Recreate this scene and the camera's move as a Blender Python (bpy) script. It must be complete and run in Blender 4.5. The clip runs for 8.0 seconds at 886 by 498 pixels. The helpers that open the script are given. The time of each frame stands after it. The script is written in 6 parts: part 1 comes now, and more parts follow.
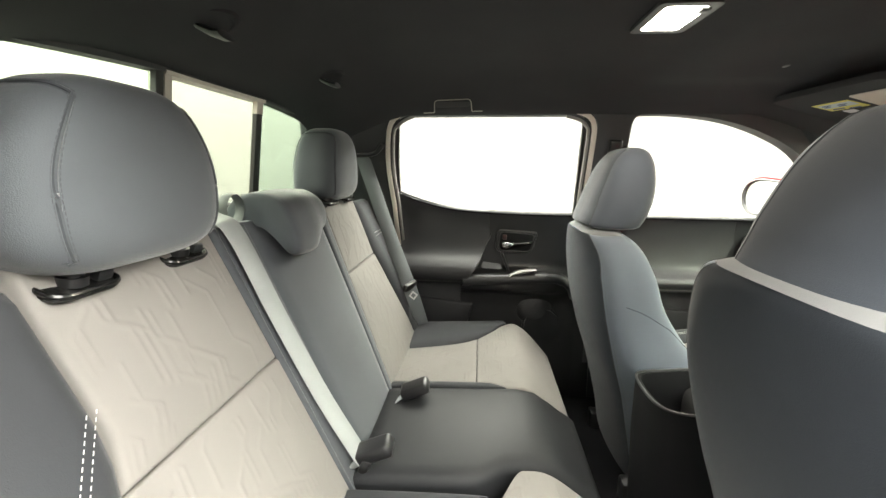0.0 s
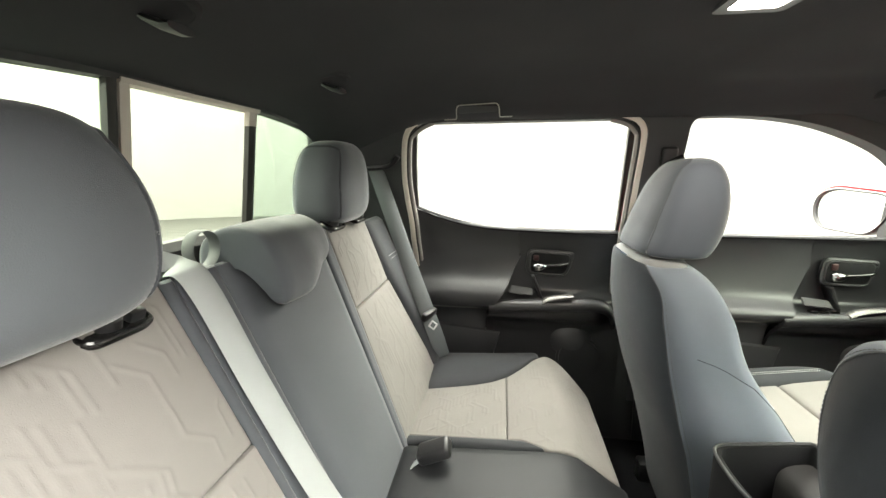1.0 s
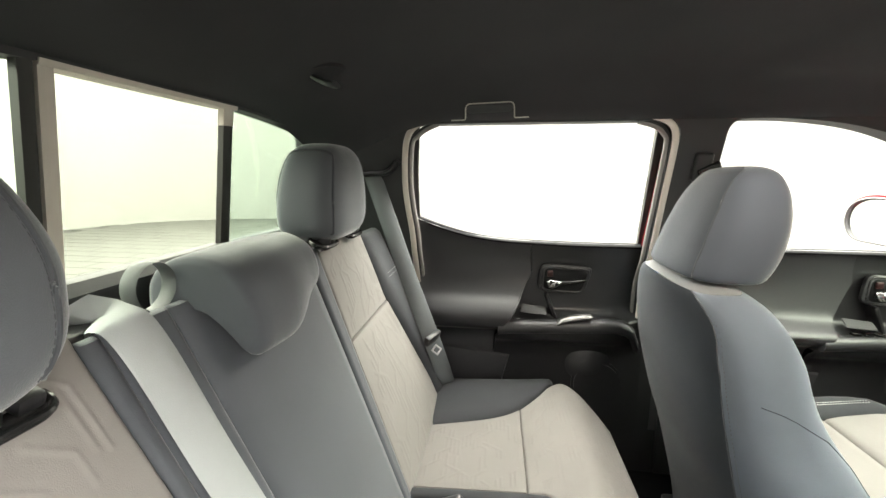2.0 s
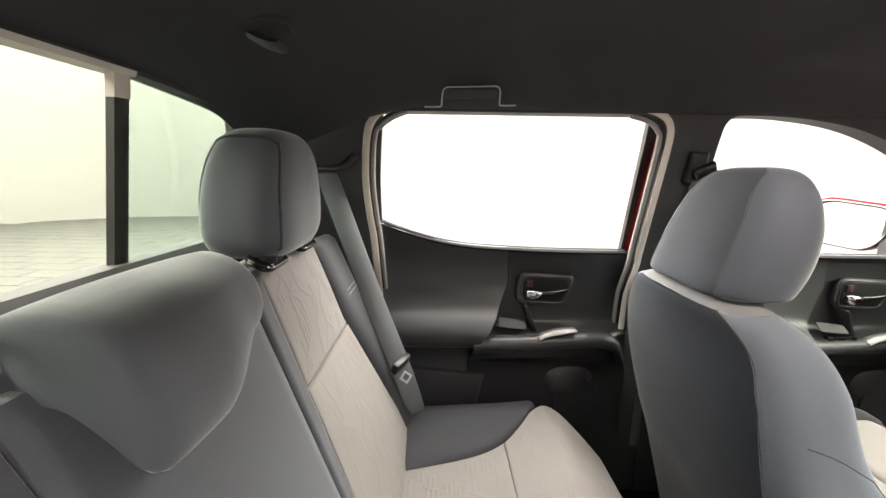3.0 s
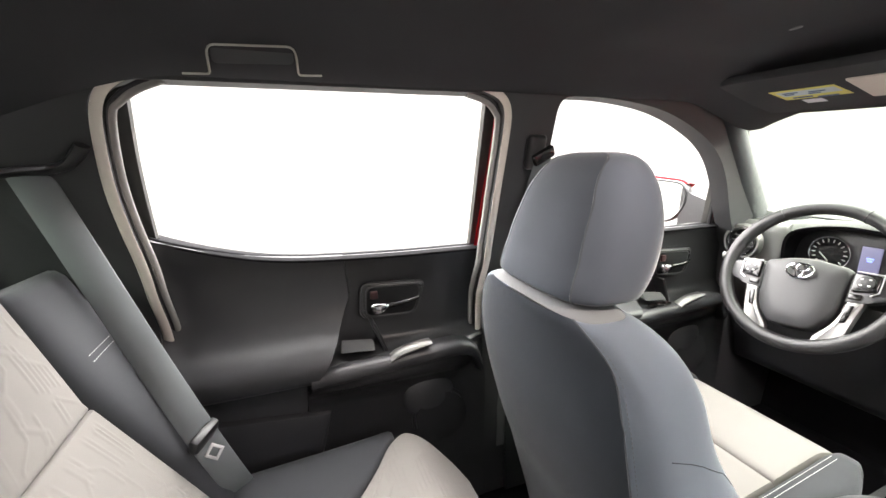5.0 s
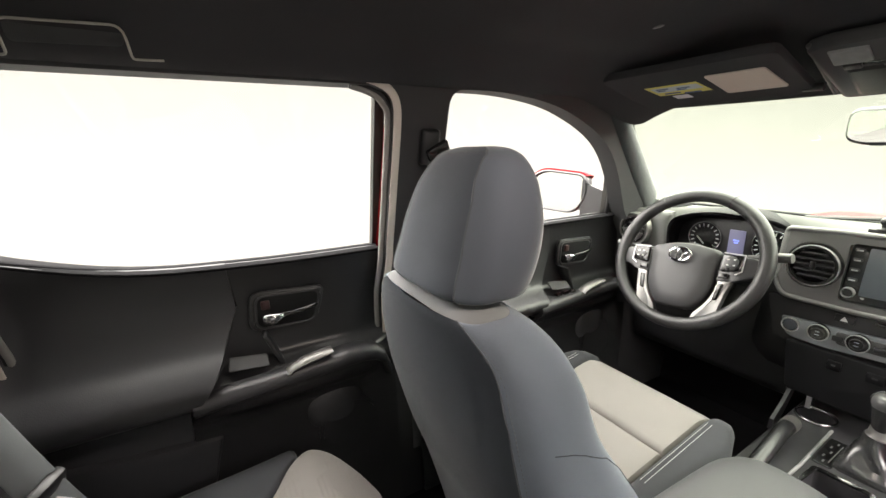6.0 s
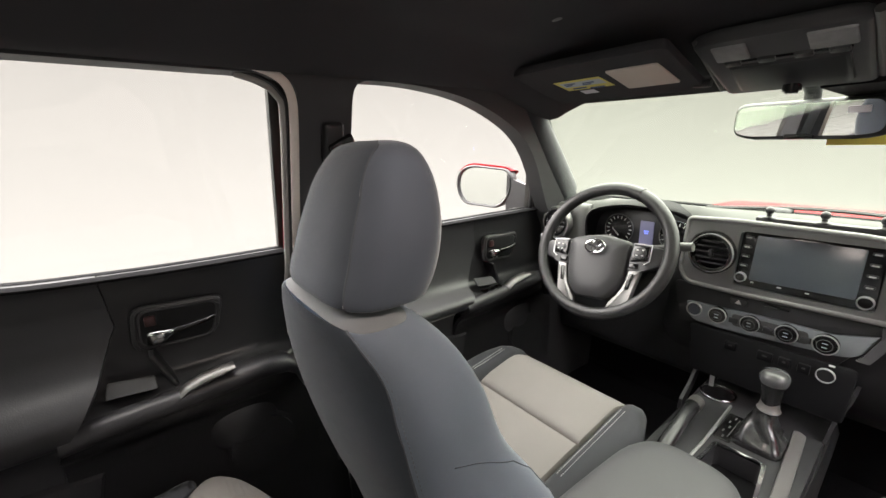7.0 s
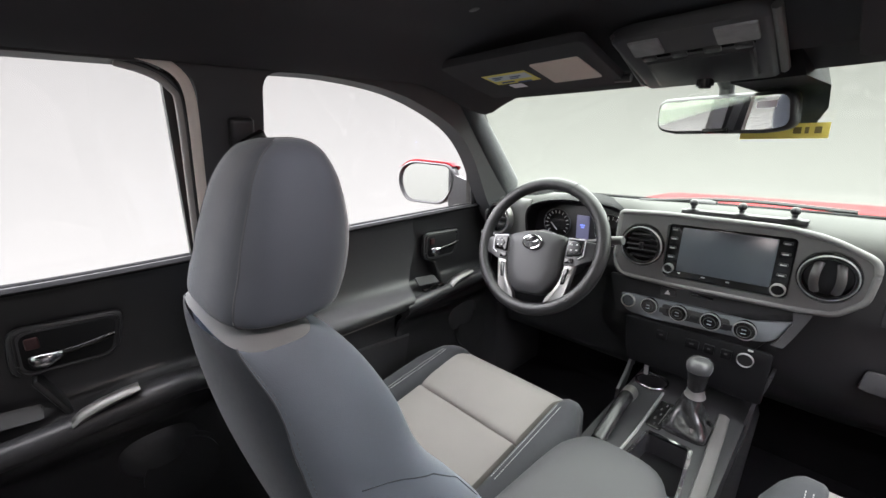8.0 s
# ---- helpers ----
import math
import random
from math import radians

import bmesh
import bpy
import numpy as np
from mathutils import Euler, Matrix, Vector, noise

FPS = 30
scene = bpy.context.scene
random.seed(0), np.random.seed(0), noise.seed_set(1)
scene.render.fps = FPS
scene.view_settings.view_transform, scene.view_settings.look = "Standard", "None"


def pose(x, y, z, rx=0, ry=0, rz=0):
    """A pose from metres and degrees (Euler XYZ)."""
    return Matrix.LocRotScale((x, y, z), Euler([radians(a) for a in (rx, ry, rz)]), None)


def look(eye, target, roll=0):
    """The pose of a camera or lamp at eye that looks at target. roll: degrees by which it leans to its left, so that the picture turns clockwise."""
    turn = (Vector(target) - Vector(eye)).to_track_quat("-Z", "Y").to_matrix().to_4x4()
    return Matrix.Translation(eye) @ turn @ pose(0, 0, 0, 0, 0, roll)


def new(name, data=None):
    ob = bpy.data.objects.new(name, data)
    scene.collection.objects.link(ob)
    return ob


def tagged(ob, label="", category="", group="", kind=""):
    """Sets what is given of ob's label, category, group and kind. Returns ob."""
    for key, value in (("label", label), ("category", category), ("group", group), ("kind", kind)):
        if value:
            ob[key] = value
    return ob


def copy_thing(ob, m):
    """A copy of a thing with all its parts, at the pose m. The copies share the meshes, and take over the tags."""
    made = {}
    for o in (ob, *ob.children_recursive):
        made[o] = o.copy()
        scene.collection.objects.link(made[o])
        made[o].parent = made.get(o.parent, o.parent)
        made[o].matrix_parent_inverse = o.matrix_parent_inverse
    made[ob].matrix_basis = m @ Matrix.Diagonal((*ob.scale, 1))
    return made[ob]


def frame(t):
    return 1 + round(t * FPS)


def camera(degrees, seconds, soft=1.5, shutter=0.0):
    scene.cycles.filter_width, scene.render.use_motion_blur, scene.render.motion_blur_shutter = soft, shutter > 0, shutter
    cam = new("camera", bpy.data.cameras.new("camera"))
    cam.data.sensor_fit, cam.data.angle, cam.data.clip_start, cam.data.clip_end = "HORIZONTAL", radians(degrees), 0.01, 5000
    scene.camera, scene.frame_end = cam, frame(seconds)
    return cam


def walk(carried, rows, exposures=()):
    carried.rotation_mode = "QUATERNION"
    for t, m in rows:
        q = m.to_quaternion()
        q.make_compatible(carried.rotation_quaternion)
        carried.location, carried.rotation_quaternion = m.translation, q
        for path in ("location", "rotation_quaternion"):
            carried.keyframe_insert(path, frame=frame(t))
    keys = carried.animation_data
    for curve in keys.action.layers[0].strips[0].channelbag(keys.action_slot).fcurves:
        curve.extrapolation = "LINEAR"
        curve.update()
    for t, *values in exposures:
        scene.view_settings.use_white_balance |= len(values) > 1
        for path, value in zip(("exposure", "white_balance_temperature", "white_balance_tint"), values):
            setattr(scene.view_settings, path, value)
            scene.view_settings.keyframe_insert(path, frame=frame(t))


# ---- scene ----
cam = camera(95.4, 8.0)
PATH = [
    (0, (0.12, -0.8467, 1.0631), (-0.061, 1.1049, 0.6676), 0.77),
    (0.5, (0.104, -0.7447, 1.0847), (-0.127, 1.2007, 0.6824), 0.40),
    (1, (0.097, -0.667, 1.0973), (-0.191, 1.274, 0.7122), 0.03),
    (1.5, (0.085, -0.6054, 1.1096), (-0.218, 1.3361, 0.7356), 0.01),
    (3, (-0.043, -0.3682, 1.1093), (-0.016, 1.5937, 0.7213), 1.13),
    (3.5, (-0.045, -0.2959, 1.1141), (0.136, 1.6518, 0.6988), 0.93),
    (4, (-0.015, -0.2408, 1.1157), (0.332, 1.6824, 0.6894), 0.55),
    (4.5, (0.015, -0.2016, 1.121), (0.529, 1.68, 0.6795), 0.07),
    (5, (0.054, -0.1835, 1.1212), (0.736, 1.6414, 0.6662), -0.51),
    (6.5, (0.184, -0.1826, 1.1192), (1.27, 1.4234, 0.6257), -1.17),
    (7, (0.225, -0.1907, 1.1165), (1.407, 1.3417, 0.6122), -1.24),
    (7.5, (0.266, -0.2017, 1.117), (1.526, 1.2621, 0.5997), -1.43),
    (8, (0.301, -0.2087, 1.1173), (1.62, 1.1974, 0.5845), -1.54),
]
walk(cam, [(t, look(eye, target, roll)) for t, eye, target, roll in PATH],
     [(0.0, 2.08, 7350, 8), (0.5, 2.20, 7320, 8), (1.5, 2.30, 7250, 10), (3.0, 2.08, 7300, 18), (3.5, 2.09, 6900, 27), (4.0, 2.12, 6850, 29), (4.5, 2.27, 6950, 28), (5.0, 2.30, 6900, 19), (6.5, 1.27, 7300, 17), (7.0, 1.21, 7050, 19), (8.0, 1.16, 6500, 21)])

# ---- light ----
world = bpy.data.worlds.new("studio_light")
scene.world = world
world.use_nodes = True
bgn = world.node_tree.nodes["Background"]
bgn.inputs["Color"].default_value = (0.94, 0.975, 1.0, 1)
bgn.inputs["Strength"].default_value = 6.0


# ---- materials ----
def ramp2(nt, fac, a, b, lo=0.3, hi=0.7):
    r = nt.nodes.new("ShaderNodeValToRGB")
    r.color_ramp.elements[0].position, r.color_ramp.elements[1].position = lo, hi
    r.color_ramp.elements[0].color, r.color_ramp.elements[1].color = (*a, 1), (*b, 1)
    nt.links.new(fac, r.inputs[0])
    return r.outputs[0]


def surface(name, base, rough=0.6, metal=0.0, vary=0.12, scale=6.0, grain=0.0, grain_scale=900.0, sheen=0.0, coat=0.0, spec=0.5):
    """A plain material: broad tone variation, fine grain relief, gloss by what it is."""
    m = bpy.data.materials.new(name)
    m.use_nodes = True
    nt = m.node_tree
    p = nt.nodes["Principled BSDF"]
    co = nt.nodes.new("ShaderNodeTexCoord")
    n1 = nt.nodes.new("ShaderNodeTexNoise")
    n1.inputs["Scale"].default_value, n1.inputs["Detail"].default_value = scale, 5
    nt.links.new(co.outputs["Object"], n1.inputs["Vector"])
    lo = tuple(max(0.0, c * (1 - vary)) for c in base)
    hi = tuple(min(1.0, c * (1 + vary)) for c in base)
    nt.links.new(ramp2(nt, n1.outputs["Fac"], lo, hi), p.inputs["Base Color"])
    p.inputs["Roughness"].default_value, p.inputs["Metallic"].default_value = rough, metal
    p.inputs["Sheen Weight"].default_value, p.inputs["Sheen Roughness"].default_value = sheen, 0.35
    p.inputs["Coat Weight"].default_value = coat
    p.inputs["Specular IOR Level"].default_value = spec
    if grain:
        n2 = nt.nodes.new("ShaderNodeTexNoise")
        n2.inputs["Scale"].default_value, n2.inputs["Detail"].default_value = grain_scale, 3
        nt.links.new(co.outputs["Object"], n2.inputs["Vector"])
        b = nt.nodes.new("ShaderNodeBump")
        b.inputs["Strength"].default_value, b.inputs["Distance"].default_value = grain, 0.0006
        nt.links.new(n2.outputs["Fac"], b.inputs["Height"])
        nt.links.new(b.outputs["Normal"], p.inputs["Normal"])
    return m


def glass(name, tint, rough=0.0):
    m = bpy.data.materials.new(name)
    m.use_nodes = True
    nt = m.node_tree
    out = nt.nodes["Material Output"]
    nt.nodes.remove(nt.nodes["Principled BSDF"])
    tr = nt.nodes.new("ShaderNodeBsdfTransparent")
    tr.inputs[0].default_value = (*tint, 1)
    gl = nt.nodes.new("ShaderNodeBsdfGlossy")
    gl.inputs["Roughness"].default_value = rough
    lw = nt.nodes.new("ShaderNodeLayerWeight")
    lw.inputs[0].default_value = 0.5
    pw = nt.nodes.new("ShaderNodeMath")
    pw.operation, pw.inputs[1].default_value = "POWER", 5.0
    fr = nt.nodes.new("ShaderNodeMath")
    fr.operation, fr.inputs[1].default_value, fr.inputs[2].default_value = "MULTIPLY_ADD", 0.5, 0.02
    nt.links.new(lw.outputs["Facing"], pw.inputs[0])
    nt.links.new(pw.outputs[0], fr.inputs[0])
    mx = nt.nodes.new("ShaderNodeMixShader")
    nt.links.new(fr.outputs[0], mx.inputs[0])
    nt.links.new(tr.outputs[0], mx.inputs[1])
    nt.links.new(gl.outputs[0], mx.inputs[2])
    nt.links.new(mx.outputs[0], out.inputs[0])
    return m


FABRIC_CAP = surface("fabric_cap", (0.150, 0.152, 0.154), 0.9, vary=0.05, grain=0.5)
FABRIC_LIGHT = surface("fabric_light", (0.185, 0.174, 0.162), 0.9, vary=0.05, grain=0.5, sheen=0.05)
FABRIC_GREY = surface("fabric_grey", (0.090, 0.099, 0.110), 0.9, vary=0.10, grain=0.6, sheen=0.5)
FABRIC_DARK = surface("fabric_dark", (0.054, 0.060, 0.068), 0.8, vary=0.08, grain=0.5, sheen=0.4)
# front seat fabric in two tones: rear as shaded, sides as lit
FABRIC_SHADED = surface("fabric_shaded", (0.043, 0.050, 0.062), 0.9, vary=0.10, grain=0.6, sheen=0.22, spec=0.3)
FABRIC_LIT_SIDE = surface("fabric_lit_side", (0.225, 0.255, 0.302), 0.9, vary=0.07, grain=0.5, sheen=0.45)
FABRIC_CHARCOAL = surface("fabric_charcoal", (0.024, 0.026, 0.030), 0.85, vary=0.08, grain=0.5, sheen=0.1)
FABRIC_SADDLE = surface("fabric_saddle", (0.062, 0.069, 0.078), 0.85, vary=0.08, grain=0.5, sheen=0.45)
FABRIC_LIT_HEAD = surface("fabric_lit_head", (0.072, 0.083, 0.102), 0.9, vary=0.08, grain=0.6, sheen=0.6)
CUSHION_DARK = surface("cushion_dark", (0.016, 0.017, 0.019), 0.55, vary=0.1, grain=0.5, spec=0.3)
# the same rear belt webbing, darkened for the shade by the pillar
BELT_SHADED = surface("belt_shaded", (0.125, 0.138, 0.142), 0.5, vary=0.05, grain=0.6)
TRIM_SILVER = surface("trim_silver", (0.29, 0.29, 0.288), 0.32, 0.35, vary=0.04)
THREAD = surface("thread", (0.55, 0.55, 0.53), 0.8, vary=0.02)
HEADLINER = surface("headliner", (0.037, 0.0365, 0.0395), 0.95, vary=0.08, grain=0.6, spec=0.2)
TRIM = surface("trim_dark", (0.032, 0.032, 0.034), 0.7, vary=0.06, grain=0.5)
PILLAR = surface("pillar_fabric", (0.034, 0.036, 0.040), 0.9, vary=0.05, grain=0.5, sheen=0.2)
FRAME_DARK = surface("frame_dark", (0.018, 0.018, 0.016), 0.5, vary=0.08)
SEAL_GREY = surface("seal_grey", (0.22, 0.21, 0.20), 0.55, vary=0.05)
LOCK_RED = surface("lock_red", (0.03, 0.006, 0.006), 0.5, vary=0.05)
GLASS_WIND = glass("glass_windscreen", (0.90, 0.95, 0.88))
PLASTIC_SOFT = surface("plastic_soft", (0.026, 0.026, 0.0285), 0.42, vary=0.06, grain=0.4, grain_scale=500, spec=0.55)
PLASTIC_BLACK = surface("plastic_black", (0.018, 0.018, 0.0195), 0.36, vary=0.08, grain=0.4, grain_scale=500)
PLASTIC_GLOSS = surface("plastic_gloss", (0.01, 0.01, 0.01), 0.18, vary=0.05)
PLASTIC_GREY = surface("plastic_grey", (0.095, 0.094, 0.093), 0.45, vary=0.04, grain=0.3, grain_scale=500)
# the surround's grey plastic, lightened for the window light on its edge
SURROUND_LIT_EDGE = surface("surround_lit_edge", (0.15, 0.15, 0.148), 0.5, vary=0.04, grain=0.3, grain_scale=500)
RING_SILVER = surface("ring_silver", (0.50, 0.50, 0.50), 0.28, 0.55, vary=0.04)
CHROME = surface("chrome", (0.75, 0.75, 0.76), 0.15, 1.0, vary=0.03)
HANDLE_CHROME = surface("handle_chrome", (0.36, 0.36, 0.365), 0.22, 1.0, vary=0.05)
PLATE_GREY = surface("plate_grey", (0.055, 0.055, 0.056), 0.7, vary=0.05, spec=0.25)
SATIN = surface("satin_silver", (0.20, 0.195, 0.19), 0.45, 0.8, vary=0.04)
RUBBER = surface("rubber_seal", (0.62, 0.56, 0.50), 0.7, vary=0.05)
RED_PAINT = surface("red_paint", (0.20, 0.006, 0.010), 0.45, vary=0.03, spec=0.03)
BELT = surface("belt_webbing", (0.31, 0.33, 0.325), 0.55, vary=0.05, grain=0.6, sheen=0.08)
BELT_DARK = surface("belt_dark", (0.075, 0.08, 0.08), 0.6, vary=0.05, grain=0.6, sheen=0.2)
CARPET = surface("carpet", (0.009, 0.009, 0.010), 1.0, vary=0.2, grain=0.8, spec=0.1)
WALL_PALE = surface("studio_wall_pale", (0.188, 0.192, 0.177), 0.9, vary=0.03, scale=0.4)
FELT = surface("felt_black", (0.012, 0.012, 0.013), 1.0, vary=0.1, grain=0.6, spec=0.1)
WALL_WHITE = surface("studio_wall", (0.084, 0.082, 0.078), 0.9, vary=0.02, scale=0.3)
TILE = surface("floor_tile", (0.053, 0.055, 0.048), 0.7, vary=0.10, scale=2.0)
JOINT = surface("floor_joint", (0.024, 0.024, 0.022), 0.9, vary=0.1)
GLASS_CLEAR = glass("glass_clear", (0.97, 0.98, 0.96))
GLASS_TINT = glass("glass_tinted", (0.80, 0.85, 0.78))
# tint darkens the left rear pane in place of a less lit wall
GLASS_DIMMED = glass("glass_dimmed", (0.61, 0.67, 0.61))
GLASS_SLIDER = glass("glass_slider", (0.71, 0.73, 0.68))
BLOCKER_GREY = surface("blocker_grey", (0.095, 0.095, 0.095), 0.9, vary=0.05)
# base lifted to blue-grey in place of the sky light the display reflects
SCREEN = surface("screen_glass", (0.055, 0.066, 0.076), 0.24, vary=0.02, spec=0.8)
DASH_TOP = surface("dash_top", (0.080, 0.081, 0.078), 0.95, vary=0.06, grain=0.5, grain_scale=400, spec=0.25)
LEATHER = surface("leather_black", (0.016, 0.016, 0.017), 0.27, vary=0.1, grain=0.5, grain_scale=600)
RIM_LEATHER = surface("rim_leather", (0.020, 0.020, 0.021), 0.44, vary=0.1, grain=0.5, grain_scale=600)
COVER_BLACK = surface("airbag_cover", (0.030, 0.030, 0.032), 0.5, vary=0.05, grain=0.5, grain_scale=700)
VINYL_GREY = surface("vinyl_grey", (0.046, 0.047, 0.049), 0.6, vary=0.06, grain=0.5, grain_scale=600)
BOOT = surface("boot_leather", (0.022, 0.022, 0.023), 0.22, vary=0.1, grain=0.4, grain_scale=500, spec=0.9)
SPOKE_SILVER = surface("spoke_silver", (0.25, 0.245, 0.24), 0.36, 0.6, vary=0.04)
CLIMATE_SILVER = surface("climate_silver", (0.225, 0.245, 0.26), 0.40, 0.35, vary=0.04)
BUTTON_BLUE = surface("button_blue", (0.012, 0.018, 0.028), 0.2, vary=0.05)
MARK_PALE = surface("mark_pale", (0.6, 0.6, 0.58), 0.5, vary=0.02)
MARK_BROWN = surface("mark_brown", (0.12, 0.09, 0.02), 0.6, vary=0.02)
MARK_BLUE = surface("mark_blue", (0.03, 0.06, 0.16), 0.6, vary=0.02)
STICKER = surface("sticker_yellow", (0.62, 0.50, 0.10), 0.7, vary=0.04)
LABEL_YELLOW = surface("label_yellow", (0.60, 0.52, 0.12), 0.6, vary=0.04)
LABEL_GREY = surface("label_grey", (0.42, 0.47, 0.50), 0.6, vary=0.04)
LABEL_PALE = surface("label_pale", (0.6, 0.55, 0.6), 0.6, vary=0.04)
FLAP = surface("flap_pale", (0.50, 0.42, 0.37), 0.6, vary=0.04)
SLAT_SATIN = surface("slat_satin", (0.06, 0.058, 0.058), 0.28, vary=0.05)
VENT_GREY = surface("vent_grey", (0.10, 0.095, 0.095), 0.4, vary=0.05)
LENS = surface("lamp_lens", (0.22, 0.22, 0.22), 0.25, vary=0.10, scale=60)
CONSOLE_GREY = surface("console_grey", (0.050, 0.050, 0.053), 0.45, vary=0.06, grain=0.3, grain_scale=500)
EDGE_PALE = surface("edge_pale", (0.40, 0.38, 0.33), 0.5, vary=0.1)


def glowing(name, colour, strength):
    m = surface(name, colour, 0.4, vary=0.02)
    p = m.node_tree.nodes["Principled BSDF"]
    p.inputs["Emission Color"].default_value = (*colour, 1)
    p.inputs["Emission Strength"].default_value = strength
    return m


LAMP_LIT = glowing("lamp_lit", (1.0, 0.96, 0.90), 35.0)
PANEL_BLACK = surface("panel_black", (0.006, 0.006, 0.007), 0.6, vary=0.1, grain=0.4, grain_scale=500, spec=0.10)
PLASTIC_MATT = surface("plastic_matt", (0.010, 0.010, 0.011), 0.7, vary=0.1, grain=0.5, grain_scale=500, spec=0.12)
KNOB_GREY = surface("knob_grey", (0.058, 0.058, 0.060), 0.26, vary=0.06)
DISPLAY_BLUE = glowing("display_blue", (0.10, 0.105, 0.17), 0.35)
MARK_GLOW = glowing("mark_glow", (0.10, 0.16, 0.60), 1.0)
MIRROR = surface("mirror_silver", (0.85, 0.85, 0.85), 0.02, 1.0, vary=0.0)


# ---- mesh helpers ----
def thing(name, label, category, group="", kind="", at=(0, 0, 0)):
    ob = new(name)
    ob.location = at
    return tagged(ob, label, category, group, kind)


def part(name, bm, material, parent=None, label="", smooth=True):
    me = bpy.data.meshes.new(name)
    bmesh.ops.recalc_face_normals(bm, faces=bm.faces)
    bm.to_mesh(me)
    bm.free()
    me.materials.append(material)
    if smooth:
        me.shade_smooth()
        me.set_sharp_from_angle(angle=radians(42))
    ob = new(name, me)
    if parent is not None:
        ob.parent = parent
    if label:
        ob["label"] = label
    return ob


def structure(name, bm, material, label, category, smooth=True):
    return tagged(part(name, bm, material, None, "", smooth), label, category, kind="structure")


def rounded(points, radius, n=6):
    """A closed outline with filleted corners; radius: one for all, or one a corner."""
    out, k = [], len(points)
    for i, p in enumerate(points):
        r = radius[i] if isinstance(radius, (list, tuple)) else radius
        p, a, b = Vector(p), Vector(points[i - 1]), Vector(points[(i + 1) % k])
        da, db = (a - p), (b - p)
        ra = min(r, da.length * 0.48)
        rb = min(r, db.length * 0.48)
        s, e = p + da.normalized() * ra, p + db.normalized() * rb
        for j in range(n + 1):
            t = j / n
            out.append(tuple(s * (1 - t) ** 2 + p * 2 * t * (1 - t) + e * t ** 2))
    return out


def plate(outer, holes, place, thick):
    """A sheet with openings: outlines in (u, v); place(u, v, w) puts them in space, w from 0 to thick."""
    bm = bmesh.new()
    for loop in [outer, *holes]:
        vs = [bm.verts.new((u, v, 0)) for u, v in loop]
        for i in range(len(vs)):
            bm.edges.new((vs[i - 1], vs[i]))
    bmesh.ops.triangle_fill(bm, use_beauty=True, use_dissolve=False, edges=bm.edges[:], normal=(0, 0, 1))
    got = bmesh.ops.extrude_face_region(bm, geom=bm.faces[:])
    top = {v for v in got["geom"] if isinstance(v, bmesh.types.BMVert)}
    for v in bm.verts:
        v.co = place(v.co.x, v.co.y, thick if v in top else 0.0)
    return bm


def soft(size, power=4.0, n=10, shape=None):
    """A cushion-like body: a cube grid rounded to a superellipsoid, then shaped."""
    bm = bmesh.new()
    bmesh.ops.create_cube(bm, size=2.0)
    bmesh.ops.subdivide_edges(bm, edges=bm.edges[:], cuts=n, use_grid_fill=True)
    for v in bm.verts:
        c = v.co
        m = (abs(c.x) ** power + abs(c.y) ** power + abs(c.z) ** power) ** (1 / power)
        u = c / m
        p = Vector((u.x * size[0] / 2, u.y * size[1] / 2, u.z * size[2] / 2))
        v.co = shape(p, u) if shape else p
    return bm


def box(size, bevel=0.004, at=(0, 0, 0), segments=2, rot=None):
    bm = bmesh.new()
    bmesh.ops.create_cube(bm, size=1.0)
    for v in bm.verts:
        v.co = Vector((v.co.x * size[0], v.co.y * size[1], v.co.z * size[2]))
    if bevel:
        bmesh.ops.bevel(bm, geom=bm.edges[:], offset=bevel, segments=segments, affect="EDGES", profile=0.5)
    m = Matrix.Translation(at) @ (rot or Matrix())
    bmesh.ops.transform(bm, matrix=m, verts=bm.verts[:])
    return bm


def sheet(fn, nu, nv, thick=0.0):
    """A grid fn(u, v) with u, v from 0 to 1; thick: given by moving along the normal."""
    bm = bmesh.new()
    vs = [[bm.verts.new(fn(i / nu, j / nv)) for j in range(nv + 1)] for i in range(nu + 1)]
    for i in range(nu):
        for j in range(nv):
            bm.faces.new((vs[i][j], vs[i + 1][j], vs[i + 1][j + 1], vs[i][j + 1]))
    if thick:
        bm.normal_update()
        bmesh.ops.solidify(bm, geom=bm.faces[:], thickness=thick)
    return bm


def tube(points, radius, n=8, closed=False, flat=1.0, up=(0, 0, 1)):
    """A round or flattened bar swept along points."""
    bm = bmesh.new()
    pts = [Vector(p) for p in points]
    rings, k = [], len(pts)
    for i, p in enumerate(pts):
        a = pts[i - 1] if (i > 0 or closed) else p
        b = pts[(i + 1) % k] if (i < k - 1 or closed) else p
        t = (b - a).normalized()
        s = t.cross(Vector(up))
        s = s.normalized() if s.length > 1e-4 else t.orthogonal().normalized()
        w = s.cross(t).normalized()
        rings.append([bm.verts.new(p + s * radius * math.cos(2 * math.pi * j / n) + w * radius * flat * math.sin(2 * math.pi * j / n)) for j in range(n)])
    for i in range(k if closed else k - 1):
        r, q = rings[i], rings[(i + 1) % k]
        for j in range(n):
            bm.faces.new((r[j], r[(j + 1) % n], q[(j + 1) % n], q[j]))
    if not closed:
        bm.faces.new(rings[0][::-1])
        bm.faces.new(rings[-1])
    return bm


def smooth_path(points, n=8):
    """A Catmull-Rom curve through a few points."""
    p = [Vector(q) for q in points]
    p = [2 * p[0] - p[1], *p, 2 * p[-1] - p[-2]]
    out = []
    for i in range(1, len(p) - 2):
        a, b, c, d = p[i - 1:i + 3]
        for j in range(n):
            t = j / n
            out.append(0.5 * (2 * b + (c - a) * t + (2 * a - 5 * b + 4 * c - d) * t * t + (3 * b - a - 3 * c + d) * t ** 3))
    return [*out, p[-2]]


